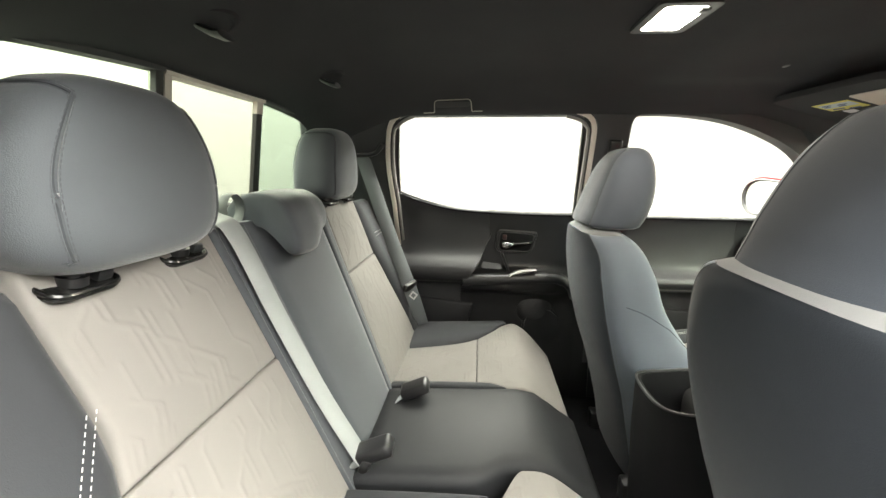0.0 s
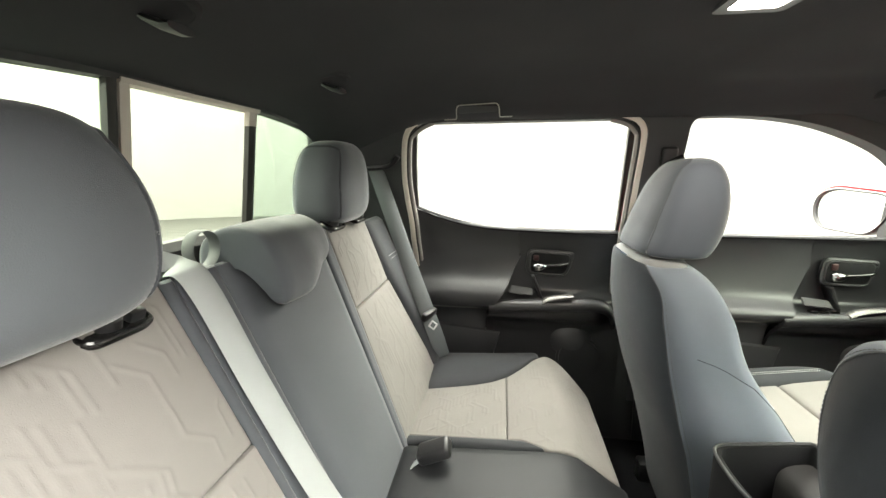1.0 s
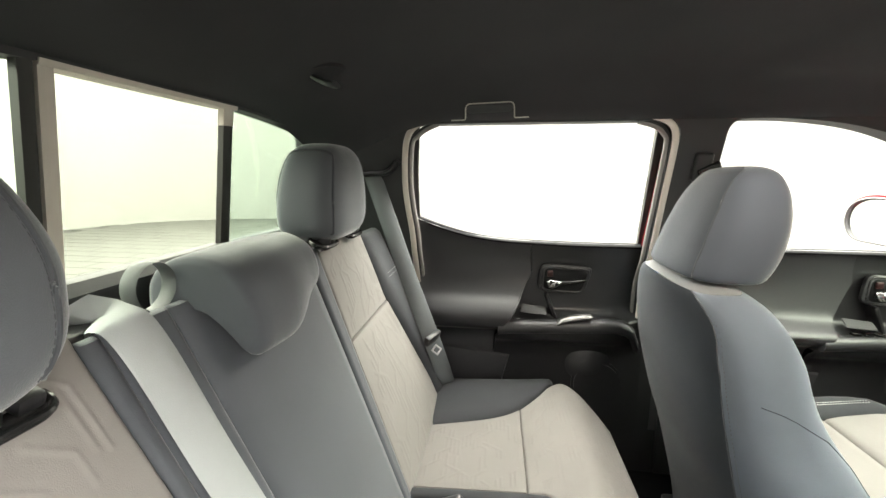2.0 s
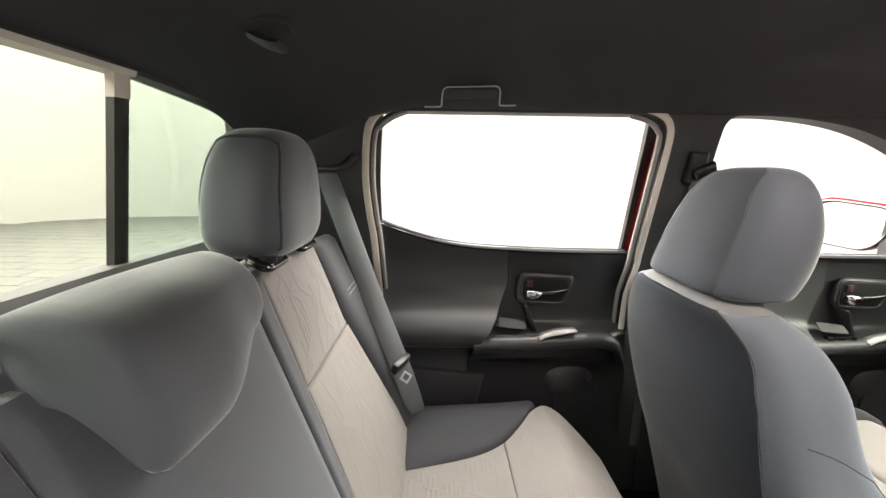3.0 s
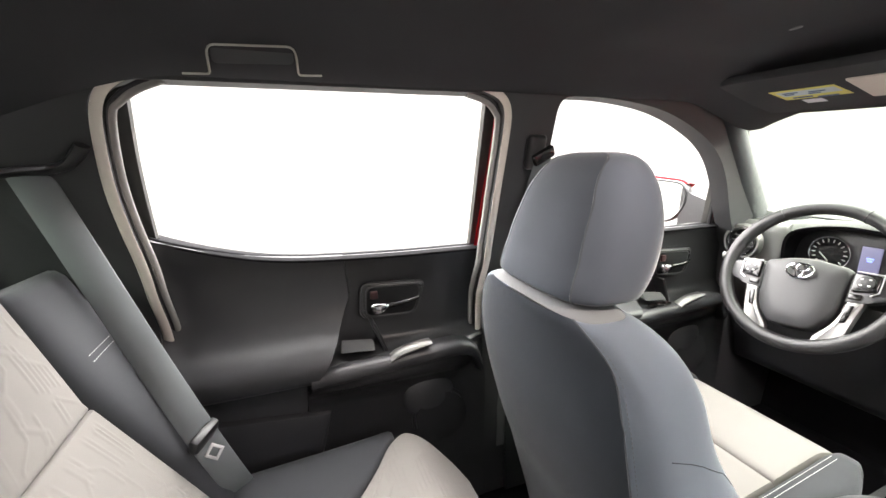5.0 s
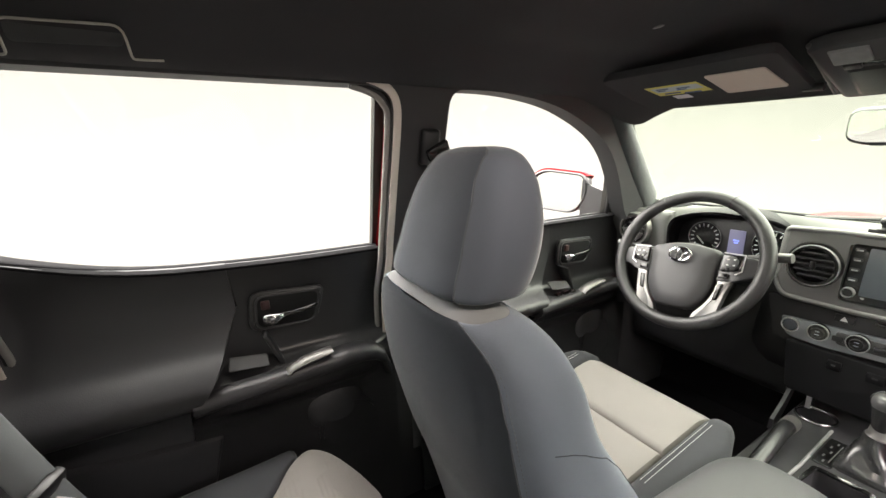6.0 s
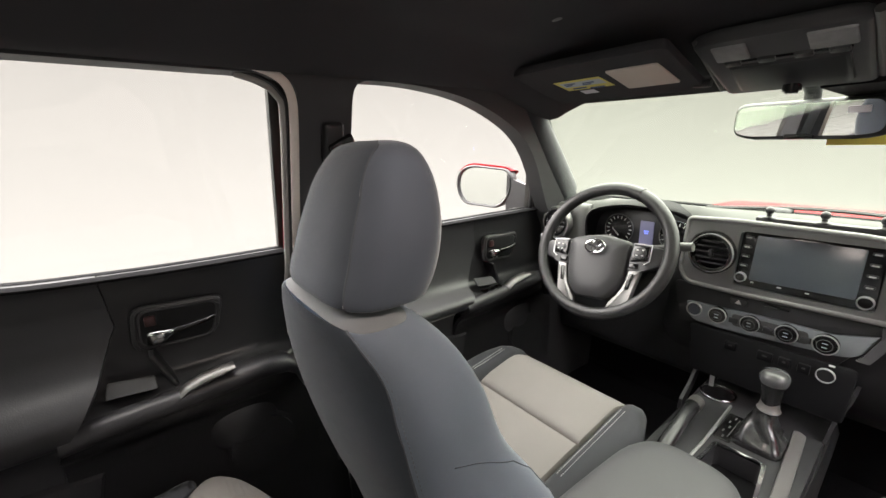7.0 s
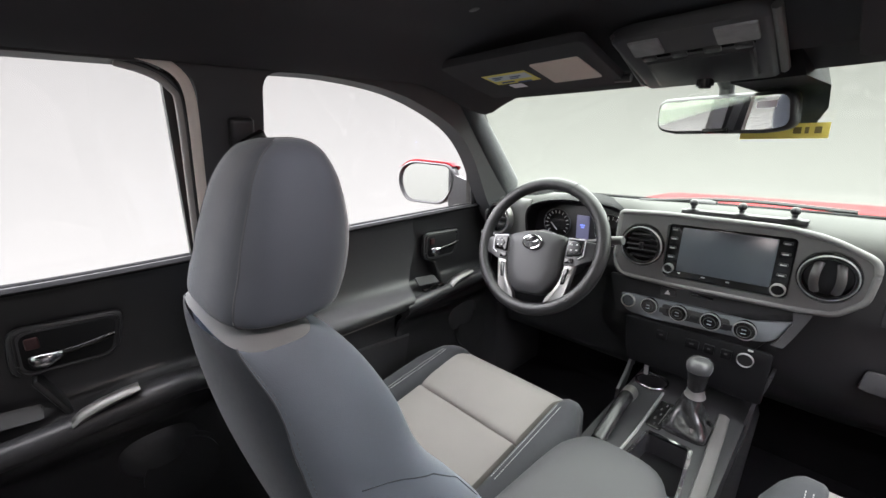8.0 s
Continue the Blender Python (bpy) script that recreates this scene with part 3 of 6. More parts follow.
    part("ledge", loft([[Vector((x + dx, yy + 0.012 * step(0.40, 0.48, x), zz + dz)) for yy, zz in ((0.72, 0.652), (0.676, 0.660), (0.658, 0.658), (0.649, 0.650), (0.647, 0.638), (0.651, 0.626), (0.666, 0.616), (0.70, 0.610), (0.73, 0.610))]
                        for x, dz in ((0.060, -0.004), (0.10, 0.0), (0.15, 0.003), (0.225, 0.006), (0.30, 0.011), (0.36, 0.015), (0.41, 0.016), (0.44, 0.010), (0.462, -0.008), (0.476, -0.045))]), PLASTIC_SOFT, d, "black armrest ledge")
    part("pull", loft([[Vector((x + dx, 0.662 + 0.017 * math.cos(q), zc + hh * math.sin(q))) for q in [2 * math.pi * i / 10 for i in range(10)]]
                       for x, zc, hh in ((0.236, 0.660, 0.006), (0.25, 0.669, 0.010), (0.275, 0.677, 0.010), (0.31, 0.684, 0.008), (0.335, 0.688, 0.004))]), SATIN, d, "silver pull grip")
    part("web", box((0.01, 0.06, 0.09), 0.004, (0.222 + dx, 0.722, 0.70), rot=pose(0, 0, 0, 0, -22, 0)), PLASTIC_BLACK, d)
    if dx > 0.5:
        for k in range(3):
            sw = part("window_switch", box((0.022, 0.016, 0.007), 0.002, (0.150 + 0.03 * k + dx, 0.676, 0.668)), PLASTIC_GLOSS, d)
            part("mark", box((0.010, 0.003, 0.0006), 0, (0.150 + 0.03 * k + dx, 0.676, 0.6718)), LOCK_RED, sw)
    # speaker and pocket
    sp = part("speaker_grille", disc(0.078, 0.02, (0.375 + dx, 0.7055, 0.45), pose(0, 0, 0, 90, 0, 0), 40, 0.008), PLASTIC_BLACK, d)
    part("speaker_bulge", soft((0.15, 0.06, 0.13), 2.3, 12, lambda p, u: p + Vector((0.345 + dx, 0.722, 0.515))), PLASTIC_SOFT, d, "rounded bulge over the loudspeaker")
    part("pocket", pad(lambda u, v: Vector((mix(xb + 0.05, 0.10 + dx - 0.06 * (1 - v), u), 0.697, mix(0.28, 0.560 - 0.03 * u, v))), (0, -1, 0), 12, 12, 0.03, 0.010, 0.25, 0.25), PLASTIC_SOFT, d)
    return d


door("door_1", -0.225, 0.0, 0.50, lambda x: sill(x) + 0.005, "black rear cab door trim with armrest and chrome handle")
door("door_2", 0.57, 0.905, 1.42, lambda x: 0.890, "black front cab door trim with armrest and chrome handle")


# ---- rear bench ----
LEAN = Vector((1, 0, 0.4)).normalized()


def back_x(z):
    """Face of the rear backrest, leaning back."""
    return -0.312 + (0.965 - z) * 0.40


def back_pad(y_lo, y_hi, z0, z1, r, crown, thick=0.11, fwd=0.0, nu=14, nv=18, relief=None):
    def fn(u, v):
        z = mix(z0, z1, v)
        y = mix(line(y_lo, z), line(y_hi, z), u)
        return Vector((back_x(z) + fwd, y, z))
    width = abs(line(y_hi, (z0 + z1) / 2) - line(y_lo, (z0 + z1) / 2))
    return pad(fn, LEAN, nu, nv, thick, r, width, (z1 - z0) * 1.08, crown, relief)


def seat_pad(fn_y0, fn_y1, x0, x1, r, crown, thick=0.10, top=0.478, nu=16, nv=14, rise=0.012, relief=None):
    def fn(u, v):
        x = mix(x0, x1, u)
        z = top + rise * (x - 0.1) / 0.25 - 0.085 * step(0.24, 0.40, x)
        return Vector((x, mix(fn_y0(x), fn_y1(x), v), z))
    return pad(fn, (0, 0, 1), nu, nv, thick, r, x1 - x0, abs(fn_y1(0.1) - fn_y0(0.1)), crown, relief)


def emboss(su, sv, seed, depth=0.0012):
    """Angular lines pressed into a woven insert: bundles of upright runs with slanting jogs."""
    rnd = random.Random(seed)
    segs = []
    u = -0.01
    while u < su + 0.02:
        v = rnd.uniform(-0.06, 0.01)
        while v < sv:
            way = rnd.choice((-1, 1))
            a, jog, b = rnd.uniform(0.02, 0.07), rnd.uniform(0.012, 0.035), rnd.uniform(0.02, 0.06)
            for k in range(rnd.choice((1, 1, 2, 2, 3))):
                x, y = u + 0.0095 * k, v + 0.006 * k * way
                segs.append((x, y, x, y + a))
                segs.append((x, y + a, x + way * jog, y + a + jog * 0.9))
                if rnd.random() < 0.7:
                    segs.append((x + way * jog, y + a + jog * 0.9, x + way * jog, y + a + jog * 0.9 + b))
            v += a + b + jog + rnd.uniform(0.01, 0.04)
        u += rnd.uniform(0.020, 0.034)

    def relief(us, ws):
        gu, gv = np.meshgrid(np.array(us) * su, np.array(ws) * sv, indexing="ij")
        far = np.full(gu.shape, 1.0)
        for x0, y0, x1, y1 in segs:
            dx, dy = x1 - x0, y1 - y0
            t = np.clip(((gu - x0) * dx + (gv - y0) * dy) / (dx * dx + dy * dy + 1e-9), 0, 1)
            far = np.minimum(far, np.hypot(gu - x0 - t * dx, gv - y0 - t * dy))
        edge = np.minimum(np.minimum(gu, su - gu), np.minimum(gv, sv - gv))
        return depth * np.clip(1 - far / 0.0038, 0, 1) ** 1.2 * np.clip((edge - 0.008) / 0.012, 0, 1)
    return relief


def stitches(points, gap=0.008, size=0.0045, rad=0.0009):
    """Single threads along a line."""
    pts = [Vector(p) for p in points]
    runs, left = [], 0.0
    for a, b in zip(pts, pts[1:]):
        n = max(1, int((b - a).length / gap))
        for i in range(n):
            p = a.lerp(b, i / n)
            q = p + (b - a).normalized() * size
            runs.append(tube([p, q], rad, 4))
    return joined(*runs)


def headrest_body(size, at, power=3.4, lean=0.0, top=0.86):
    def shape(p, u):
        h = u.z * 0.5 + 0.5
        k = mix(1.0, top, step(0.45, 1.0, h))
        return Vector((p.x * mix(1.08, 0.85, h) + lean * h, p.y * k, p.z * (0.93 if p.z < 0 else 1.0))) + Vector(at)
    return soft(size, power, 28, shape)


def guide(parent, x, y, z):
    """Headrest guide: black oval dish, collar with button and chrome post."""
    g = part("guide", prism(rounded([(-0.040, -0.020), (-0.040, 0.020), (0.040, 0.020), (0.040, -0.020)], 0.019), lambda u, v, w: Vector((x + v + w * 0.35, y + u, z + w - v * 0.42)), 0.009, 0.005), PLASTIC_GLOSS, parent, "black headrest guide")
    part("rim", tube([Vector((x + 0.004 + v, y + u, z + 0.008 - v * 0.42)) for u, v in rounded([(-0.038, -0.018), (-0.038, 0.018), (0.038, 0.018), (0.038, -0.018)], 0.017)], 0.0032, 8, True), PLASTIC_GLOSS, g)
    part("collar", disc(0.014, 0.018, (x + 0.006, y - 0.006, z + 0.012), pose(0, 0, 0, 0, 12, 0), 20, 0.004), PLASTIC_BLACK, g)
    part("button", box((0.016, 0.02, 0.014), 0.004, (x + 0.010, y + 0.022, z + 0.012), 2, pose(0, 0, 0, 0, 20, 0)), PLASTIC_BLACK, g)
    part("post", tube([Vector((x - 0.004, y - 0.006, z - 0.01)), Vector((x + 0.012, y - 0.006, z + 0.07))], 0.0068, 12), CHROME, g, "chrome headrest post")


CUSHION_SIDE = [(p.x, p.y) for p in smooth_path([(-0.12, 0.42, 0), (0.03, 0.455, 0), (0.11, 0.495, 0), (0.17, 0.565, 0), (0.21, 0.625, 0), (0.25, 0.655, 0), (0.29, 0.652, 0), (0.32, 0.632, 0), (0.35, 0.59, 0), (0.373, 0.53, 0)], 6)]


def outer_bench(side):
    """One outer place of the rear bench; side +1 or -1 from the car's middle line at y -0.028."""
    c = -0.028

    def yy(v):
        return c + side * v
    lab = "rear bench seat with pale embossed insert and grey bolsters"
    seat = thing("bench_seat", lab, "car seat", "rear bench seats")
    inner_edge = [(0.44, yy(0.190)), (0.96, yy(0.243))] if side > 0 else [(0.44, yy(0.174)), (0.96, yy(0.224))]
    outer_edge = [(0.44, yy(0.575)), (0.52, yy(0.57)), (0.79, yy(0.49)), (0.97, yy(0.50))]
    side_edge, mid_edge = [(0.42, yy(0.665)), (0.97, yy(0.655))], [(0.42, yy(0.160)), (0.97, yy(0.203))]
    split = 0.775 if side > 0 else 0.738
    part("insert", back_pad(inner_edge, outer_edge, split + 0.0005, 0.972, 0.008, 0.012, nu=130, nv=110, relief=emboss(0.27, 0.235, 4 if side > 0 else 7)), FABRIC_LIGHT, seat, "pale upper backrest insert")
    part("insert", back_pad(inner_edge, outer_edge, 0.42, split - 0.0005, 0.004, 0.016, nu=130, nv=140, relief=emboss(0.32, 0.36, 5 if side > 0 else 9)), FABRIC_LIGHT, seat, "pale lower backrest insert")
    part("bolster", back_pad(outer_edge, side_edge, 0.40, 0.955, 0.026, 0.012, 0.12, 0.008), FABRIC_CHARCOAL, seat, "charcoal outer bolster")
    part("bolster", back_pad(mid_edge, inner_edge, 0.40, 0.965, 0.007, 0.0, 0.12, 0.002), FABRIC_DARK, seat, "charcoal inner bolster")
    part("back_board", back_pad(mid_edge, side_edge, 0.40, 0.965, 0.012, 0.0, 0.015, -0.10), CARPET, seat)

    for k in (0.0, 0.010):
        way = [(0.53 + 0.03 * i, 0.840 - k) for i in range(4)] if side > 0 else [(0.552 - k - 0.66 * (z - 0.775), z) for z in (0.72, 0.76, 0.80, 0.835)]
        part("stitching", stitches([Vector((back_x(z) + 0.0195, yy(w), z)) for w, z in way], 0.007, 0.004, 0.0005), THREAD, seat, "pale stitching")["kind"] = "stuff"
    # cushion

    def ins_in(x):
        return yy(0.212 - (0.03 if side > 0 else 0.098) * step(0.15, 0.22, x))

    def ins_out(x):
        return yy(line(CUSHION_SIDE, x))
    part("cushion_insert", seat_pad(ins_in, ins_out, -0.12, 0.1215, 0.003, 0.006, nu=110, nv=120, relief=emboss(0.24, 0.28, 13)), FABRIC_LIGHT, seat, "pale rear cushion insert")
    part("cushion_insert", seat_pad(ins_in, ins_out, 0.1225, 0.372, 0.006, 0.006, 0.16, nu=110, nv=160, relief=emboss(0.25, 0.42, 17)), FABRIC_LIGHT, seat, "pale front cushion insert")

    part("cushion_bolster", seat_pad(ins_out, lambda x: yy(0.672), -0.12, 0.232, 0.02, 0.012, 0.12, 0.482), FABRIC_CHARCOAL, seat, "charcoal cushion side")
    part("cushion_bolster", seat_pad(lambda x: yy(0.182), ins_in, -0.12, 0.205 if side > 0 else 0.15, 0.008, 0.004, 0.12, 0.480), FABRIC_CHARCOAL, seat, "charcoal cushion side")
    part("cushion_base", box((0.44, 0.48, 0.12), 0.02, (0.11, yy(0.42), 0.35)), FABRIC_DARK, seat)
    # headrest
    hy = yy(0.335 if side > 0 else 0.387)
    hz = 1.062 if side > 0 else 1.046
    hx, dep, hgt, pw, tp, wid = (-0.331, 0.138, 0.208, 3.6, 0.81, 0.242) if side > 0 else (-0.315, 0.138, 0.210, 3.7, 0.72, 0.270)
    hr = part("headrest", headrest_body((dep, wid, hgt), (hx, hy, hz), pw, 0.012, tp), FABRIC_GREY, seat, "grey stitched headrest")
    for s in (-1, 1):
        for off, rad in ((0.94, 0.0022), (0.89, 0.0), (0.99, 0.0)):
            pts = []
            for i in range(73):
                q = -0.85 + 4.1 * i / 72
                u = Vector((math.cos(q), s * off, math.sin(q)))
                big = max(abs(u.x), abs(u.z))
                u = Vector((u.x / big, u.y, u.z / big))
                u /= (abs(u.x) ** pw + abs(u.y) ** pw + abs(u.z) ** pw) ** (1 / pw)
                h = u.z * 0.5 + 0.5
                pts.append(Vector((u.x * dep / 2 * mix(1.08, 0.85, h) + 0.012 * h + hx, u.y * wid / 2 * mix(1.0, tp, step(0.45, 1.0, h)) + hy, u.z * hgt / 2 * (0.93 if u.z < 0 else 1.0) + hz)))
            if rad:
                part("seam", tube(pts, rad, 6), FABRIC_DARK, hr)
            else:
                part("stitching", stitches(pts, 0.006, 0.004, 0.0006), FABRIC_DARK, hr)["kind"] = "stuff"
    for s in (-1, 1):
        guide(seat, back_x(0.975) + 0.012, hy + (0.0 if side > 0 else 0.012) + s * 0.074, 0.963 if side > 0 else 0.933)
    return seat


outer_bench(1)
outer_bench(-1)


def middle_bench():
    c = -0.028
    seat = thing("bench_seat", "dark grey middle rear seat with low saddle headrest", "car seat", "rear bench seats")
    lo, hi = [(0.42, c - 0.170), (0.97, c - 0.203)], [(0.42, c + 0.170), (0.97, c + 0.203)]
    welt_lo = [(0.42, c - 0.085), (0.97, c - 0.125)]
    part("backrest", back_pad(welt_lo, hi, 0.42, 0.965, 0.014, 0.010, 0.12), FABRIC_DARK, seat)
    part("back_edge", back_pad(lo, welt_lo, 0.42, 0.965, 0.006, 0.0, 0.12), FABRIC_DARK, seat)
    part("cushion", seat_pad(lambda x: c - 0.16 + 0.05 * step(0.12, 0.2, x), lambda x: c + 0.178, -0.12, 0.385, 0.022, 0.014, 0.16, 0.486), CUSHION_DARK, seat, "dark smooth cushion")
    prof = rounded([(-0.375, 0.945), (-0.372, 0.99), (-0.325, 1.018), (-0.255, 1.006), (-0.222, 0.945), (-0.222, 0.895), (-0.236, 0.882), (-0.266, 0.920), (-0.30, 0.95)],
                   [0.01, 0.03, 0.05, 0.05, 0.05, 0.02, 0.012, 0.05, 0.02], 5)

    flush = rounded([(-0.375, 0.945), (-0.372, 0.99), (-0.325, 1.016), (-0.272, 0.990), (-0.256, 0.945), (-0.262, 0.912), (-0.284, 0.905), (-0.30, 0.906), (-0.32, 0.915)],
                    [0.01, 0.03, 0.05, 0.05, 0.05, 0.05, 0.012, 0.02, 0.02], 5)

    def place(u, v, w):
        y = mix(c - 0.094, c + 0.150, w)
        k = 1 - 0.05 * abs(2 * w - 1) ** 3
        return Vector((-0.28 + (u + 0.28) * k, y, 0.95 + (v - 0.95) * (k if v > 0.95 else 1 - 0.12 * (2 * w - 1) ** 2)))
    rings = []
    for w in [0.0, 0.012, 0.04, 0.12, 0.25, 0.34, 0.40, 0.45, 0.50, 0.55, 0.60, 0.66, 0.75, 0.85, 0.95, 0.985, 1.0]:
        f = step(0.30, 1.0, w)
        rings.append([place(mix(a[0], b[0], f), mix(a[1], b[1], f), w) for a, b in zip(prof, flush)])
    for k, f in ((0, 0.86), (1, 0.955), (-2, 0.955), (-1, 0.86)):
        m = sum(rings[k], Vector()) / len(rings[k])
        rings[k] = [m.lerp(p, f) for p in rings[k]]
    hr = part("headrest", loft(rings), FABRIC_SADDLE, seat, "grey low saddle headrest")
    return seat


middle_bench()


# ---- front seats ----
REAR_X = [(0.14, 0.56), (0.29, 0.535), (0.46, 0.490), (0.564, 0.454), (0.68, 0.424), (0.778, 0.408), (0.84, 0.402), (0.88, 0.399), (0.895, 0.400)]
FRONT_X = [(0.14, 0.83), (0.42, 0.80), (0.52, 0.772), (0.60, 0.715), (0.656, 0.668), (0.70, 0.634), (0.74, 0.612), (0.775, 0.600), (0.80, 0.592), (0.84, 0.570), (0.872, 0.540), (0.895, 0.505)]
HALF_W = [(0.14, 0.21), (0.40, 0.250), (0.60, 0.245), (0.72, 0.241), (0.766, 0.237), (0.80, 0.230), (0.835, 0.217), (0.86, 0.201), (0.880, 0.180), (0.890, 0.162), (0.895, 0.146)]
SEAM_Y = [(0.14, 0.16), (0.45, 0.196), (0.60, 0.206), (0.70, 0.209), (0.766, 0.206), (0.787, 0.202), (0.825, 0.195), (0.85, 0.184), (0.867, 0.168), (0.885, 0.142), (0.895, 0.118)]


def smooth_line(pairs):
    """The pairs as a dense smooth table."""
    return [(p.x, p.y) for p in smooth_path([(a, b, 0) for a, b in pairs], 6)]


REAR_X, FRONT_X, HALF_W, SEAM_Y = (smooth_line(q) for q in (REAR_X, FRONT_X, HALF_W, SEAM_Y))


def shell_point(z, q):
    """Backrest cross-section at a height: q 0 faces forward, pi to the rear."""
    xr, xf, b = line(REAR_X, z), line(FRONT_X, z), line(HALF_W, z)
    c, s = math.cos(q), math.sin(q)
    p = 3.4 if c > 0 else 3.8
    m = (abs(c) ** p + abs(s) ** p) ** (-1 / p)
    a = (xf - xr) / 2
    x = (xf + xr) / 2 + a * c * m
    if c > 0:
        x -= a * 0.75 * c * (1 - min(1.0, abs(s * m))) ** 0.7 * step(0.895, 0.82, z)
    return Vector((x, b * s * m, z))


def turn_at(fn, value, lo, hi):
    """The angle between lo and hi at which fn comes to value, by halving."""
    up = fn(hi) > fn(lo)
    for _ in range(24):
        mid = (lo + hi) / 2
        if (fn(mid) < value) == up:
            lo = mid
        else:
            hi = mid
    return (lo + hi) / 2


# front headrest: height, rear and front x, half width
HEAD_ROWS = [(0.907, 0.424, 0.536, 0.112), (0.911, 0.409, 0.552, 0.127), (0.918, 0.402, 0.560, 0.133), (0.940, 0.407, 0.571, 0.1365), (0.966, 0.417, 0.579, 0.1375), (0.992, 0.425, 0.584, 0.1365), (1.018, 0.435, 0.586, 0.1335), (1.044, 0.445, 0.585, 0.127),
             (1.069, 0.456, 0.582, 0.118), (1.088, 0.467, 0.577, 0.107), (1.104, 0.479, 0.570, 0.094), (1.114, 0.490, 0.562, 0.080), (1.120, 0.502, 0.552, 0.064), (1.1235, 0.515, 0.540, 0.040)]


def head_point(row, q):
    z, xr, xf, b = row
    c, s = math.cos(q), math.sin(q)
    p = 2.9 if c > 0 else 3.4
    m = (abs(c) ** p + abs(s) ** p) ** (-1 / p)
    return Vector(((xf + xr) / 2 + (xf - xr) / 2 * c * m, b * s * m, z))


def skin(rows, close=False):
    bm = bmesh.new()
    vs = [[bm.verts.new(p) for p in row] for row in rows]
    for a, b in zip(vs, vs[1:]):
        for j in range(len(a) - 1):
            bm.faces.new((a[j], a[j + 1], b[j + 1], b[j]))
    if close:
        bm.faces.new(vs[-1])
    return bm


def front_seat():
    seat = thing("bucket_seat", "grey fabric bucket seat with pale insert and tall headrest", "car seat", "front seats")
    zs = [0.20 + 0.695 * (1 - (1 - i / 44) ** 1.5) for i in range(45)]

    def seam_q(z):
        return turn_at(lambda q: shell_point(z, q).y, min(line(SEAM_Y, z), 0.93 * line(HALF_W, z)), math.pi / 2, math.pi)
    sq = [seam_q(z) for z in zs]
    n1, n2 = 24, 60
    # one fabric: rear panel darkened as in shade, sides lightened as lit
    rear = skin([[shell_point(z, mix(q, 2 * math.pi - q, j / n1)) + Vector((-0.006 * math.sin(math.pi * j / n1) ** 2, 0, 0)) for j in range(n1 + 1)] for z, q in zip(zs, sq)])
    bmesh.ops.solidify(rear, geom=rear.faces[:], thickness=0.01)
    part("back_panel", rear, FABRIC_SHADED, seat, "grey rear panel, fabric toned as shaded")
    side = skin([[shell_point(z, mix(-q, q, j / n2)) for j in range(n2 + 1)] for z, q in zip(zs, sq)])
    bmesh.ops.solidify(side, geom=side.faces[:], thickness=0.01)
    part("side_cover", side, FABRIC_LIT_SIDE, seat, "blue-grey side bolsters, fabric toned as lit")
    for s in (1, -1):
        part("seam", tube([shell_point(z, s * q) + Vector((0.0008, 0, 0)) for z, q in zip(zs, sq)], 0.0016, 6), FABRIC_DARK, seat)
        run = [shell_point(z, s * (q - 0.05)) for z, q in zip(zs, sq)][10:]
        part("stitching", stitches([p + (p - Vector((0.5, 0, p.z))).normalized() * 0.0002 for p in run], 0.006, 0.0040, 0.0004), FABRIC_CAP, seat, "grey seam stitching")["kind"] = "stuff"
        low = []
        for i in range(17):
            z = mix(0.735, 0.56, i / 16)
            x = line([(0.56, 0.690), (0.62, 0.650), (0.68, 0.590), (0.72, 0.525), (0.735, 0.480)], z)
            q = turn_at(lambda k: shell_point(z, k).x, x, 0.35, math.pi / 2 + 0.6)
            low.append(shell_point(z, s * q))
        part("bolster_seam", tube(low, 0.0009, 6), FABRIC_SHADED, seat)
    # pale cap over the shoulders, under the headrest
    def cap_ring(t):
        m = Vector((0.470, 0, 0.905))
        out = []
        for j in range(48):
            r = m + (shell_point(0.895, 2 * math.pi * j / 48) - m) * mix(1.0, 0.60, t)
            r.z = 0.895 + 0.016 * math.sin(t * math.pi / 2)
            out.append(r)
        return out
    part("shoulder_cap", loft([cap_ring(k / 8) for k in range(9)]), FABRIC_CAP, seat, "pale shoulder strip")
    part("insert", pad(lambda u, v: Vector((line(FRONT_X, mix(0.44, 0.875, v)) - 0.075, mix(-0.12, 0.12, u), mix(0.44, 0.875, v))), (1, 0, 0.35), 10, 14, 0.03, 0.02, 0.27, 0.5, 0.02), FABRIC_LIGHT, seat, "pale backrest insert")
    # cushion
    def cush(y0, y1, x0, x1, top, r, crown, nose=0.05):
        def fn(u, v):
            x = mix(x0, x1, u)
            return Vector((x, mix(y0(x), y1(x), v), top + 0.03 * (x - 0.85) / 0.2 - nose * step(1.02, 1.14, x)))
        return pad(fn, (0, 0, 1), 16, 12, 0.12, r, x1 - x0, abs(y1(0.9) - y0(0.9)), crown)
    part("cushion_insert", cush(lambda x: -0.155, lambda x: 0.155 + 0.03 * step(0.85, 1.05, x), 0.60, 0.888, 0.488, 0.008, 0.004), FABRIC_LIGHT, seat, "pale rear cushion insert")
    part("cushion_insert", cush(lambda x: -0.155, lambda x: 0.155 + 0.03 * step(0.85, 1.05, x), 0.891, 1.10, 0.488, 0.012, 0.006), FABRIC_LIGHT, seat, "pale front cushion insert")
